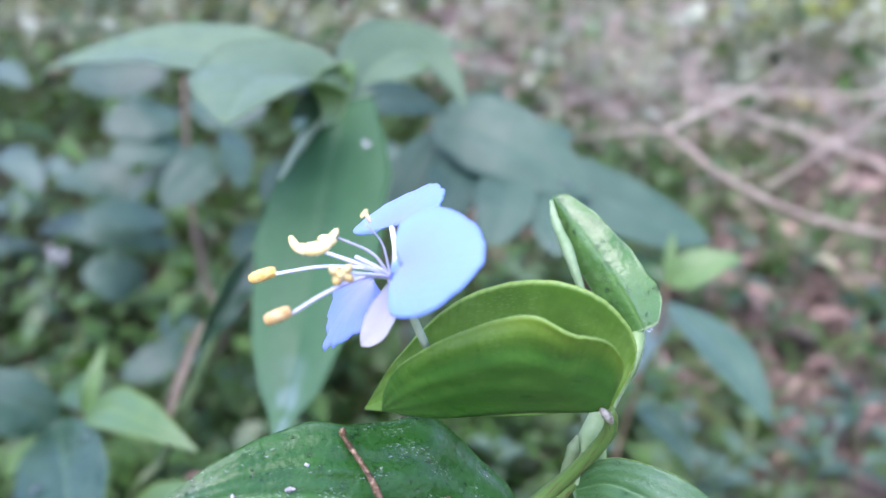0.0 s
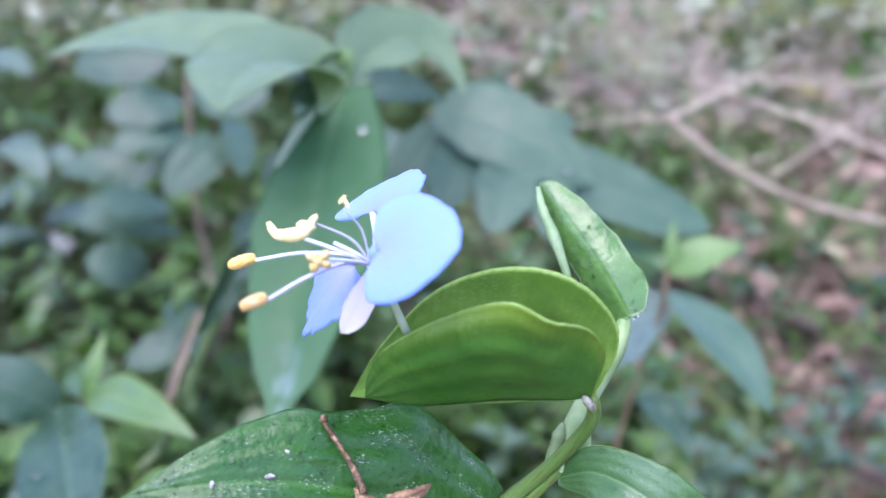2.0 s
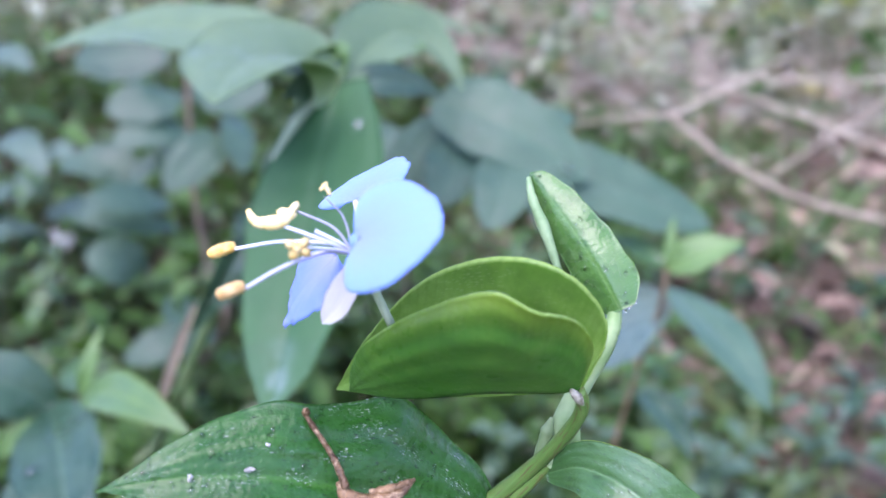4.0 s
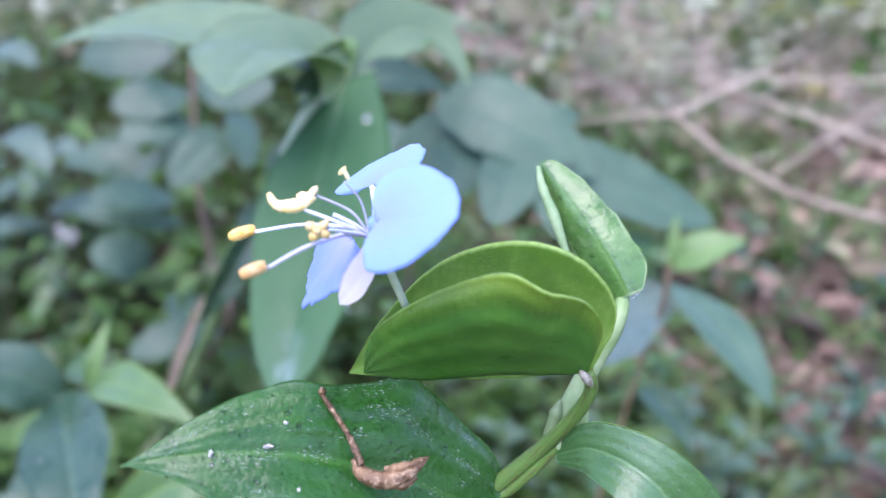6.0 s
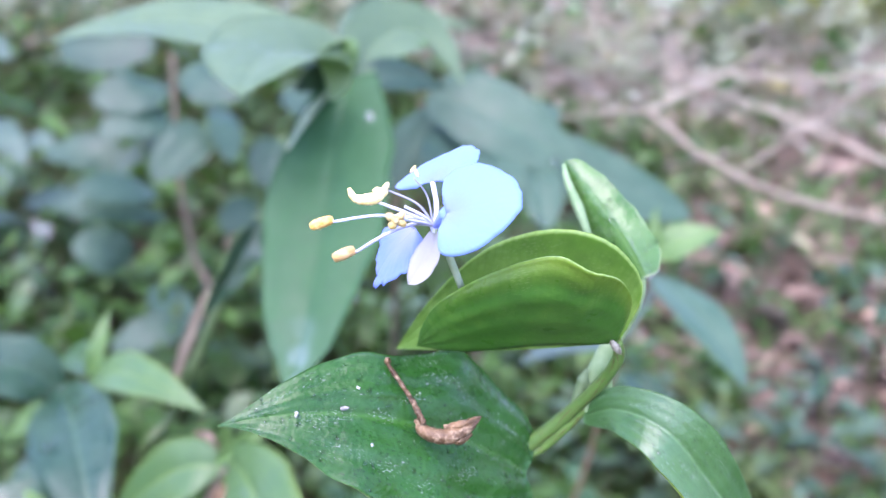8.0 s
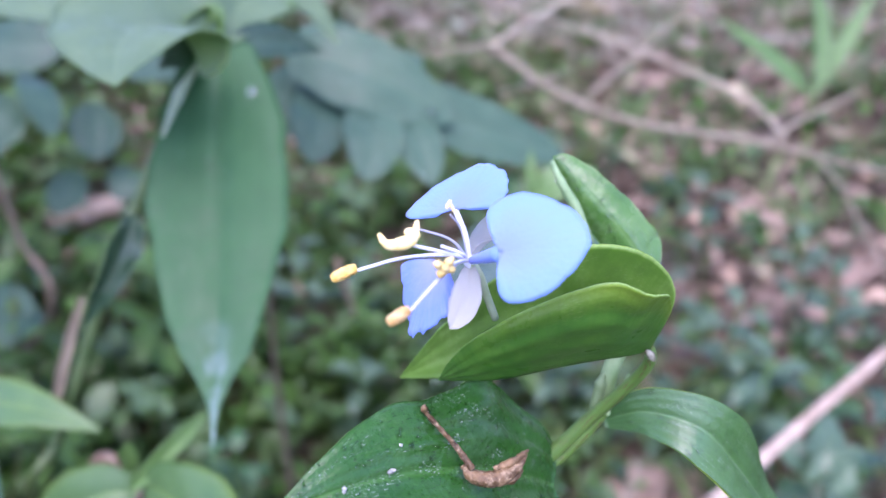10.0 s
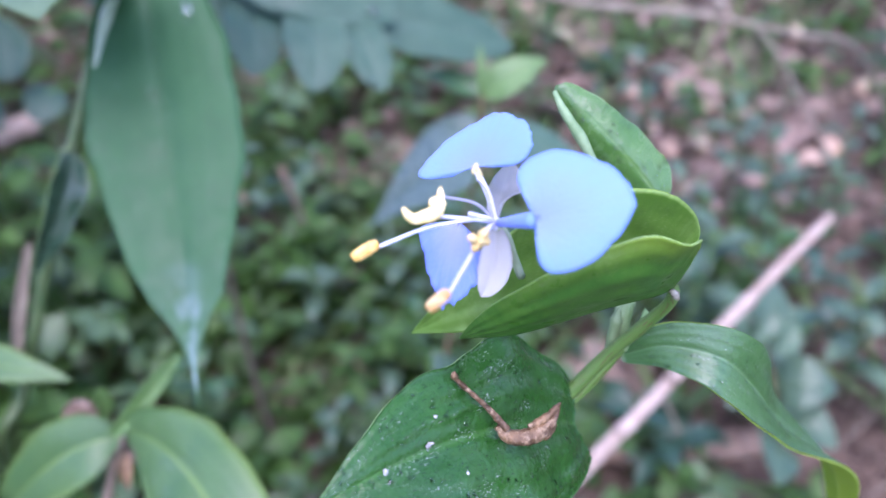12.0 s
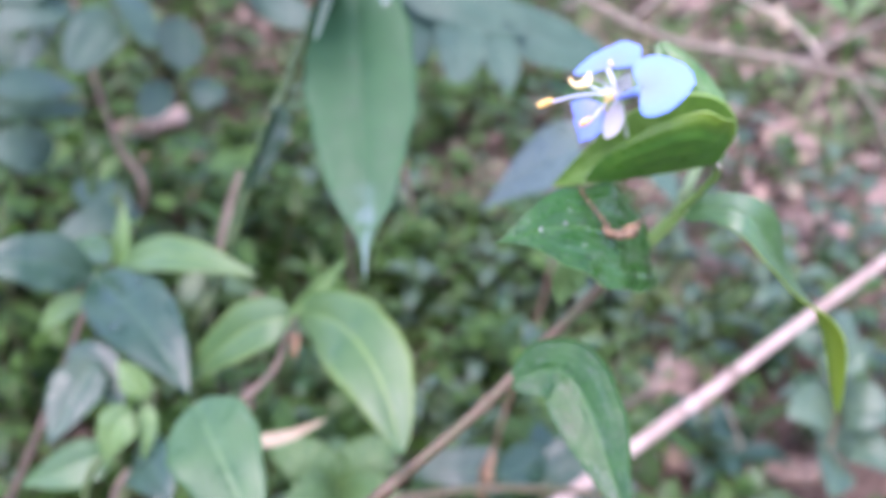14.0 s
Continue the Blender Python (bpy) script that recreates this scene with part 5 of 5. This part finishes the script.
part("limb", tube([(0.1533, 0.5366, 0.3434), (0.1920, 0.5658, 0.3544), (0.2402, 0.6048, 0.3677), (0.2876, 0.6553, 0.3814)], [0.0024, 0.0020, 0.0016, 0.0010], 24, 8, 0.05, 6), BRANCH, branch)
part("limb", tube([(0.1952, 0.6440, 0.3586), (0.2390, 0.5849, 0.3454), (0.2794, 0.5260, 0.3306), (0.3223, 0.4689, 0.3083), (0.3398, 0.4390, 0.2851)], [0.0012, 0.0016, 0.0018, 0.0018, 0.0016], 40, 8, 0.05, 7), BRANCH, branch)
part("limb", tube([(0.2072, 0.4852, 0.3140), (0.2566, 0.5111, 0.3360), (0.3365, 0.5531, 0.3733), (0.3974, 0.5809, 0.3927)], [0.0014, 0.0015, 0.0013, 0.0010], 30, 8, 0.05, 8), BRANCH, branch)
part("limb", tube([(0.2479, 0.7285, 0.3508), (0.3412, 0.6754, 0.3515), (0.3804, 0.6282, 0.3646), (0.4562, 0.6006, 0.3914)], [0.0019, 0.0022, 0.0022, 0.0016], 30, 8, 0.05, 9), BRANCH, branch)
part("limb", tube([(0.3298, 0.4492, 0.2801), (0.3603, 0.4555, 0.2923), (0.4206, 0.4726, 0.3040)], [0.0024, 0.0021, 0.0019], 20, 8, 0.05, 10), BRANCH, branch)
part("limb", tube([(0.3806, 0.4589, 0.2656), (0.4122, 0.4577, 0.2354), (0.4548, 0.4674, 0.1876), (0.5410, 0.4877, 0.0939)], [0.0013, 0.0012, 0.0011, 0.0010], 20, 8, 0.05, 11), BRANCH, branch)
wood("wood_splinter", [(0.1920, 0.5730, 0.0740), (0.2150, 0.5500, 0.0530), (0.2380, 0.5260, 0.0330), (0.2720, 0.4920, -0.0020)], [0.0050, 0.0085, 0.0085, 0.0075], STICK, "pale split piece of wood leaning in the weeds", "wood", 24, 10, 0.08, 12)
wood("twig", [(0.1696, 0.3595, 0.0472), (0.1883, 0.3551, 0.0668), (0.2005, 0.3570, 0.0847), (0.2036, 0.3673, 0.0934)], [0.0014, 0.0022, 0.0024, 0.0015], TWIG, "thin bent dry twig in the weeds", "twig", 24, 8)
wood("twig", [(0.2301, 0.3205, 0.0740), (0.2427, 0.3096, 0.0401), (0.2474, 0.2883, 0.0057)], [0.001, 0.0012, 0.0012], TWIG, "thin straight dry twig", "twig", 16, 7)
wood("twig", [(0.0220, 0.4564, 0.2267), (0.0256, 0.4566, 0.2082), (0.0329, 0.4706, 0.1745)], [0.0022, 0.0022, 0.002], BARK, "short brown upright twig", "twig", 16, 7)
wood("purple_stem", [(-0.0355, 0.1651, 0.2117), (0.0041, 0.1657, 0.2075), (0.0439, 0.1706, 0.1907), (0.0764, 0.1830, 0.1637)], [0.0016, 0.0017, 0.0016, 0.0016], STEM_RED, "thin purplish creeping stem", "stem", 24, 9)

# ---- loose dry leaves that stand out on the litter ----
for (x, y, z), size, turn in [((0.5932, 0.7782, 0.0594), 0.034, 20), ((0.5443, 0.6895, 0.0324), 0.036, 75), ((0.7180, 0.9818, 0.0850), 0.030, 10), ((0.5998, 0.7005, 0.0452), 0.024, 130), ((0.5877, 0.7328, 0.0498), 0.024, 200), ((0.5585, 0.8664, 0.0717), 0.026, 300), ((0.8432, 0.8687, 0.0723), 0.034, 40), ((0.5432, 0.6848, 0.0315), 0.03, 160), ((-0.3629, 0.8457, 0.0706), 0.05, 0), ((-0.4660, 1.3687, 0.1671), 0.05, 70)]:
    c, s_ = math.cos(radians(turn)) * size / 2, math.sin(radians(turn)) * size / 2
    shape = blade((x - c, y - s_, z + 0.004), (x, y, z + 0.012), (x + c, y + s_, z + 0.004), size * 0.6, (0.1, -0.35, 0.93), None, 18, 0.3, 0.45, 0.6, 0.15, 16, 5, 0.0003, int(turn), 0.2)
    tagged(new("dry_leaf", mesh("dry_leaf", *shape[:3], (PALE_LITTER,))), "pale yellowish dry fallen leaf on the litter", "dry leaf", "pale fallen leaves")

litter_rng = np.random.default_rng(31)
for k in range(34):
    x, y = litter_rng.uniform(0.46, 0.95), litter_rng.uniform(0.58, 1.15)
    size, turn, tilt = litter_rng.uniform(0.018, 0.042), litter_rng.uniform(0, 6.28), litter_rng.uniform(-0.5, 0.5)
    c, s_, z = math.cos(turn) * size / 2, math.sin(turn) * size / 2, float(ground_z(x, y)) + 0.006
    shape = blade((x - c, y - s_, z), (x, y, z + size * 0.25), (x + c, y + s_, z + abs(tilt) * 0.01), size * litter_rng.uniform(0.4, 0.65), (tilt, -0.4, 0.88), None, 22, 0.3, 0.45, 0.7, 0.18, 14, 5, 0.0003, k, 0.2)
    tone, label = ((PALE_LITTER, "pale yellowish dry fallen leaf on the litter"), (TAN_LITTER, "tan curled dry fallen leaf on the litter"))[k % 2]
    tagged(new("dry_leaf", mesh("dry_leaf", *shape[:3], (tone,))), label, "dry leaf", "pale fallen leaves")

# ---- undergrowth, litter and twigs ----
def leaf_template(rows=5, cols=2):
    s = np.linspace(0, 1, rows + 1)
    v, u = [], []
    for a in s:
        w = 0.04 + 0.96 * math.sin(math.pi * min(a * 0.9 + 0.08, 1.0)) ** 0.9
        for j in range(-cols, cols + 1):
            k = j / cols
            v.append((k * w * 0.5, a, abs(k) * w * 0.10))
            u.append((0.5 + k / 2, a))
    m = 2 * cols + 1
    f = [(i * m + j, i * m + j + 1, (i + 1) * m + j + 1, (i + 1) * m + j) for i in range(rows) for j in range(2 * cols)]
    return np.array(v), np.array(u), np.array(f)


class Heap:
    """Collects many small leaves and stalks into one mesh."""

    def __init__(self):
        self.v, self.u, self.f, self.n = [], [], [], 0

    def add(self, v, u, f):
        self.v.append(v)
        self.u.append(u)
        self.f.append(f + self.n)
        self.n += len(v)

    def leaves(self, at, heading, pitch, length, width, droop, roll, tpl):
        tv, tu, tf = tpl
        for p, h, e, le, wi, dr, ro in zip(at, heading, pitch, length, width, droop, roll):
            y, x = tv[:, 1] * le, tv[:, 0] * wi
            z = tv[:, 2] * wi - dr * le * tv[:, 1] ** 2
            z = z + x * math.sin(ro)
            y2, z2 = y * math.cos(e) - z * math.sin(e), y * math.sin(e) + z * math.cos(e)
            c, s = math.cos(h), math.sin(h)
            self.add(np.stack([p[0] + c * x - s * y2, p[1] + s * x + c * y2, p[2] + z2], 1), tu, tf)

    def stalk(self, a, b, r):
        a, b = np.asarray(a), np.asarray(b)
        d = unit(b - a)
        s = unit(np.cross(d, (0.3, 0.9, 0.2)))
        t = np.cross(d, s)
        ring = [s, -0.5 * s + 0.87 * t, -0.5 * s - 0.87 * t]
        v = np.array([a + r * q for q in ring] + [b + 0.7 * r * q for q in ring])
        self.add(v, np.array([(0, 0), (0.3, 0), (0.6, 0), (0, 1), (0.3, 1), (0.6, 1)]), np.array([(0, 1, 4, 3), (1, 2, 5, 4), (2, 0, 3, 5)]))

    def build(self, name, m, label, category):
        v, u, f = np.concatenate(self.v), np.concatenate(self.u), np.concatenate(self.f)
        me = bpy.data.meshes.new(name)
        me.vertices.add(len(v))
        me.vertices.foreach_set("co", v.astype(np.float32).ravel())
        me.loops.add(f.size)
        me.loops.foreach_set("vertex_index", f.astype(np.int32).ravel())
        me.polygons.add(len(f))
        me.polygons.foreach_set("loop_start", np.arange(0, f.size, 4, dtype=np.int32))
        me.polygons.foreach_set("use_smooth", np.full(len(f), True))
        layer = me.uv_layers.new(name="UVMap")
        layer.data.foreach_set("uv", u[f.ravel()].astype(np.float32).ravel())
        me.materials.append(m)
        me.update(calc_edges=True)
        me.validate()
        return tagged(new(name, me), label, category, kind="stuff")


def greenness(x, y):
    """How thick the weeds stand: dense on the near side and to the left, sparse on the litter."""
    left = 1 / (1 + np.exp((x - 0.22 - 0.12 * (y - 0.5)) / 0.06))
    patch = 0.45 * np.exp(-((x - 0.36) / 0.16) ** 2 - ((y - 0.47) / 0.09) ** 2)
    far = 0.45 / (1 + np.exp(-(y - 1.25) / 0.12))
    middle = 0.18 * np.exp(-((x - 0.5) / 0.3) ** 2 - ((y - 0.92) / 0.2) ** 2)
    bare = 1 - 0.62 * np.exp(-((x + 0.1) / 0.2) ** 2 - ((y - 1.08) / 0.24) ** 2) - 0.7 * np.exp(-((x + 0.58) / 0.28) ** 2 - ((y - 1.1) / 0.28) ** 2)
    return np.clip(np.maximum(np.maximum(left * bare, patch), np.maximum(far, middle)), 0.11, 1)


TPL = leaf_template()
SMALL = leaf_template(3, 1)
weeds, pale, far_weeds, stalks = Heap(), Heap(), Heap(), Heap()


def weed(heap, x, y, height, leaves, size, lean=0.25, tpl=None):
    z = float(ground_z(x, y))
    tip = np.array([x + rng.normal(0, lean) * height, y + rng.normal(0, lean) * height, z + height])
    foot = np.array([x, y, z - 0.004])
    stalks.stalk(foot, tip, 0.0008 + 0.006 * size * 0.2)
    s = np.sqrt(rng.uniform(0.08, 1, leaves))
    at = foot + (tip - foot) * s[:, None]
    turn = rng.uniform(0, 6.28) + np.arange(leaves) * 2.4
    length = size * rng.uniform(0.6, 1.15, leaves) * (1.15 - 0.35 * s)
    heap.leaves(at, turn, rng.uniform(-0.5, 0.85, leaves), length, length * rng.uniform(0.42, 0.68, leaves), rng.uniform(0.05, 0.45, leaves), rng.normal(0, 0.35, leaves), tpl or TPL)


made = 0
while made < 3636:
    x, y = rng.uniform(-1.7, 1.3), rng.uniform(0.12, 2.0)
    fade = 1 / (1 + math.exp((y - 1.5) / 0.12)) / (1 + math.exp((-x - 1.05) / 0.14)) / (1 + math.exp((0.24 - y) / 0.04))
    clump = noise.noise((x * 9, y * 9, 0.5))
    if abs(x - 0.05) > 0.2 + 0.72 * y + abs(rng.normal(0, 0.30)) or math.hypot(x, y) < 0.16 or rng.uniform() > greenness(x, y) * fade or (clump < -0.12 and rng.uniform() < 0.8):
        continue
    tall_here = 1.0 + 0.8 * max(0.0, clump) + 1.3 * max(0.0, min(1.0, (-x - 0.05) / 0.3))
    weed(weeds if rng.uniform() < (0.86 if x < 0.1 else 0.68) else pale, x, y, rng.uniform(0.015, 0.085) * tall_here, int(rng.integers(4, 9)), (0.010 + 0.026 * rng.uniform() ** 1.8) * (0.8 + 0.25 * tall_here))
    made += 1
shade = Heap()
for k in range(420):
    x, y = rng.uniform(-0.1, 1.7), rng.uniform(0.5, 1.9)
    if abs(x) > 0.3 + 0.75 * y or noise.noise((x * 7, y * 7, 3.5)) < 0.02:
        continue
    weed(shade if rng.uniform() < 0.6 else weeds, x, y, rng.uniform(0.02, 0.08), int(rng.integers(5, 9)), rng.uniform(0.014, 0.036))
for k in range(300):
    x, y = rng.normal(0.02, 0.14), rng.normal(0.53, 0.10)
    if y < 0.3:
        continue
    weed(shade if rng.uniform() < 0.45 else weeds, x, y, rng.uniform(0.015, 0.07), int(rng.integers(5, 9)), rng.uniform(0.012, 0.028))
shade.build("undergrowth", SHADE_WEED, "low weeds with deep green leaves in patches on the litter", "weeds")
made = 0
while made < 1500:
    x, y = rng.uniform(-2.4, 2.6), rng.uniform(1.4, 3.0)
    if abs(x) > 0.3 + 0.75 * y or (rng.uniform() > 0.5 and x > -0.1):
        continue
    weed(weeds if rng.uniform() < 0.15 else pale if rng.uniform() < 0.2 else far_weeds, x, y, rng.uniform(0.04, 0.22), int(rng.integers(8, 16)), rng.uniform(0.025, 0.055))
    made += 1
for k in range(260):
    x, y = rng.uniform(-1.0, -0.04), rng.uniform(0.42, 1.5)
    if x < -0.15 - 0.62 * y or (x > -0.34 and y > 0.78 and rng.uniform() < 0.7):
        continue
    weed(weeds if rng.uniform() < 0.75 else pale, x, y, rng.uniform(0.08, 0.27), int(rng.integers(6, 12)), rng.uniform(0.020, 0.048), 0.25)
for k in range(120):
    x, y = rng.uniform(0.5, 2.2), rng.uniform(1.5, 2.6)
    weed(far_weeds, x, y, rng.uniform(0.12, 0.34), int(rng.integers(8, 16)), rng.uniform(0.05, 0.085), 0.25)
for k in range(4200):
    far, a = 0.45 + 5.5 * rng.uniform() ** 0.7, rng.uniform(0, 6.283)
    x, y = far * math.cos(a), 0.3 + far * math.sin(a)
    if 0.2 < y < 3.0 and abs(x) < 0.32 + 0.75 * y:
        continue
    heap = weeds if rng.uniform() < 0.55 else pale if rng.uniform() < 0.6 else far_weeds
    weed(heap, x, y, rng.uniform(0.03, 0.24), int(rng.integers(6, 12)), rng.uniform(0.035, 0.085), 0.25, SMALL)
for k in range(1300):
    x, y = rng.uniform(-4.2, 4.2), rng.uniform(1.2, 4.2)
    if y < 3.0 and abs(x) < 0.3 + 0.75 * y:
        continue
    weed(weeds if rng.uniform() < 0.15 else pale if rng.uniform() < 0.2 else far_weeds, x, y, rng.uniform(0.05, 0.26), int(rng.integers(6, 12)), rng.uniform(0.04, 0.075), 0.25, SMALL)
# the thick weeds thin out gradually on every side of the clearing
for k in range(5200):
    far, a = 0.2 + 2.6 * rng.uniform() ** 0.8, rng.uniform(0, 6.283)
    x, y = -0.25 + far * math.cos(a), 0.55 + far * math.sin(a)
    if (0.27 < y < 1.45 and abs(x - 0.05) < 0.2 + 0.72 * y) or rng.uniform() > math.exp(-(far / 1.5) ** 2) or math.hypot(x + 0.02, y + 0.02) < 0.12:
        continue
    if y > 1.3 and abs(x) < 0.3 + 0.75 * y:
        continue
    weed(weeds if rng.uniform() < 0.8 else pale, x, y, rng.uniform(0.02, 0.12), int(rng.integers(5, 9)), rng.uniform(0.014, 0.042), 0.25, SMALL)
weeds.build("undergrowth", WEED, "dense low weeds with small dark green leaves", "weeds")
pale.build("undergrowth", WEED_LIGHT, "low weeds with paler grey-green leaves", "weeds")
bush = Heap()
for k in range(70):
    x, y = rng.normal(1.06, 0.16), rng.normal(2.12, 0.14)
    if k < 20:
        x, y = rng.normal(1.16, 0.06), rng.normal(1.92, 0.06)
    weed(bush, x, y, rng.uniform(0.05, 0.20), int(rng.integers(6, 12)), rng.uniform(0.03, 0.06), 0.3)
bush.build("far_bush", BUSH, "light yellow-green leafy bush up the slope", "bush")
far_weeds.build("undergrowth", FAR_WEED, "yellowish green weeds far up the slope, paled for haze", "weeds")
stalks.build("weed_stalks", STEM_RED, "thin stalks of the low weeds", "weeds")

blades = Heap()
for k in range(1500):
    x, y = rng.uniform(-0.7, 1.2), rng.uniform(0.25, 1.5)
    if abs(x - 0.05) > 0.2 + 0.72 * y or noise.noise((x * 6, y * 6, 7.5)) < (-0.05 if x > 0.2 else 0.1):
        continue
    n = int(rng.integers(2, 6))
    foot = np.array([x, y, float(ground_z(x, y))]) + rng.normal(0, 0.004, (n, 3)) * (1, 1, 0)
    le = rng.uniform(0.025, 0.10, n)
    blades.leaves(foot, rng.uniform(0, 6.28, n), rng.uniform(0.5, 1.4, n), le, le * rng.uniform(0.05, 0.10, n), rng.uniform(0.2, 0.9, n), rng.normal(0, 0.2, n), TPL)
blades.build("grass", GRASS, "thin arching grass blades among the weeds", "grass")

litter = Heap()
count = 15000
lx, ly = rng.uniform(-0.9, 1.7, count), rng.uniform(0.2, 1.0, count) * 2.3
open_soil = rng.uniform(0, 1, count) > 0.75 * (greenness(lx, ly) - 0.3)
lx, ly = lx[open_soil], ly[open_soil]
count = len(lx)
lz = ground_z(lx, ly) + rng.uniform(0.001, 0.009, count)
length = (0.007 + 0.030 * rng.uniform(0, 1, count) ** 2.0) * (0.8 + 0.35 * ly)
litter.leaves(np.stack([lx, ly, lz], 1), rng.uniform(0, 6.28, count), rng.normal(0.02, 0.22, count), length, length * rng.uniform(0.25, 0.6, count), rng.uniform(-0.6, 0.6, count), rng.normal(0, 0.6, count), TPL)
count = 6000
lx, ly = rng.normal(0.2, 2.4, count), rng.normal(0.6, 2.2, count)
lz = ground_z(lx, ly) + rng.uniform(0.001, 0.009, count)
length = rng.uniform(0.03, 0.09, count)
litter.leaves(np.stack([lx, ly, lz], 1), rng.uniform(0, 6.28, count), rng.normal(0.02, 0.22, count), length, length * rng.uniform(0.25, 0.6, count), rng.uniform(-0.3, 0.35, count), rng.normal(0, 0.4, count), SMALL)
litter.build("leaf_litter", LITTER, "brown dry leaf litter scattered over the soil", "leaf litter")

straw = Heap()
for k in range(17000):
    x, y = (rng.normal(1.2, 0.85), rng.normal(2.15, 0.6)) if k < 13500 else (rng.normal(1.2, 1.5), rng.normal(2.4, 1.1))
    if y < 1.1 or x < 0.05 + 0.1 * (y - 1) + rng.normal(0, 0.15) or rng.uniform() > 0.3 + (y - 1.3) * 1.5:
        continue
    a = rng.uniform(0, 6.28)
    le = rng.uniform(0.05, 0.2)
    z = float(ground_z(x, y)) + rng.uniform(0.003, 0.03)
    straw.stalk((x, y, z), (x + le * math.cos(a), y + le * math.sin(a), z + abs(rng.normal(0, 0.25)) * le), rng.uniform(0.0006, 0.0018))
straw.build("dry_straw", STRAW, "pale dry straw and stalks lying on the slope", "straw")

chips = Heap()
for k in range(9000):
    x, y = rng.uniform(-0.8, 1.6), rng.uniform(0.22, 2.2)
    a = rng.uniform(0, 6.28)
    le = 0.012 + 0.11 * rng.uniform() ** 2
    z = float(ground_z(x, y)) + rng.uniform(0.001, 0.014)
    chips.stalk((x, y, z), (x + le * math.cos(a), y + le * math.sin(a), z + rng.normal(0, 0.16) * le), rng.uniform(0.0004, 0.0014))
chips.build("fallen_twigs", TWIG, "thin dry twigs and stalks strewn over the soil", "twigs")

# ---- a few things that stand out ----
white = thing("white_flower", (-0.3856, 0.7102, 0.1931), "tiny white wild flower among the leaves", "flower")
for k in range(5):
    a = k * 1.2566
    c = vec((-0.3856, 0.7102, 0.1931))
    part("petal", lobe(c, (math.cos(a), -0.25, math.sin(a)), (0, -1, 0.2), 0.012, 0.0065, 80, 0.1, 0.02, seed=k, n=5, m=10), WHITE_PETAL, white)
part("stalk", tube([on_ground(-0.37, 0.73, -0.004), (-0.375, 0.73, 0.12), (-0.3856, 0.7102, 0.1931)], [0.0012, 0.001, 0.0008], 14, 7), STEM, white)


def seedling(seed, leaves, height, size, mats):
    r = np.random.default_rng(seed)
    ob = thing("seedling", (0, 0, 0), "small weed seedling with pointed green leaves on the soil", "seedling", "weed seedlings")
    top = vec((r.normal(0, 0.15) * height, r.normal(0, 0.15) * height, height))
    part("stem", tube([(0, 0, -0.005), tuple(top * 0.5 + vec((0.003, 0, 0))), tuple(top)], [0.0012, 0.001, 0.0007], 10, 6), STEM, ob)
    for k in range(leaves):
        s = 0.3 + 0.7 * k / (leaves - 1)
        a = seed + k * 2.4
        out = vec((math.cos(a), math.sin(a), 0))
        le = size * (1.2 - 0.5 * s) * r.uniform(0.85, 1.15)
        b = top * s
        part("leaf", blade(tuple(b), tuple(b + out * le * 0.55 + vec((0, 0, le * 0.28))), tuple(b + out * le + vec((0, 0, le * r.uniform(-0.1, 0.25)))), le * r.uniform(0.4, 0.55), (0, 0, 1), None, 14, 0.1, 0.4, 1.0, 0.05, 10, 3, 0.0003, k + seed, 0.1), mats, ob)
    return ob


protos = [seedling(1, 6, 0.06, 0.034, (WEED_LEAF, WEED_LEAF)), seedling(2, 8, 0.085, 0.03, (LEAF_BACK, LEAF_UNDER)), seedling(3, 5, 0.045, 0.04, (LEAF_DARK, LEAF_UNDER)), seedling(4, 7, 0.11, 0.036, (WEED_LEAF, WEED_LEAF))]
spots = [(0.02, 0.40), (0.09, 0.45), (0.14, 0.37), (0.20, 0.47), (0.27, 0.43), (0.33, 0.40), (0.40, 0.47), (0.05, 0.52), (0.12, 0.58), (0.19, 0.60), (0.0, 0.60), (0.30, 0.53), (0.38, 0.55), (0.46, 0.50), (0.24, 0.35), (0.31, 0.32), (0.37, 0.36), (-0.06, 0.46), (-0.10, 0.55), (-0.03, 0.68), (0.08, 0.70), (0.17, 0.72), (0.45, 0.42), (0.50, 0.58), (0.34, 0.62), (-0.2, 0.5), (-0.16, 0.66), (-0.26, 0.62), (-0.3, 0.5), (0.28, 0.66)]
spots += [(0.309, 0.436), (0.315, 0.401), (0.267, 0.431), (0.321, 0.334), (0.288, 0.393), (0.11, 0.528), (0.073, 0.454), (0.149, 0.403), (0.22, 0.444), (0.468, 0.486), (0.542, 0.534), (0.165, 0.607)]
spot_rng = np.random.default_rng(21)
while len(spots) < 84:
    x, y = spot_rng.uniform(-0.35, 0.6), spot_rng.uniform(0.3, 0.85)
    if min(math.hypot(x - a, y - b) for a, b in spots) > 0.035:
        spots.append((x, y))
for k, (x, y) in enumerate(spots):
    size = 0.75 + 0.4 * (0.5 + 0.5 * math.sin(2.3 * k))
    at = Matrix.Translation(on_ground(x, y)) @ Matrix.Rotation(k * 1.7, 4, "Z") @ Matrix.Rotation(0.12 * math.sin(k), 4, "X")
    if k < 4:
        protos[k].matrix_basis = at
    else:
        copy_thing(protos[k % 4], at).scale = (size, size, size)
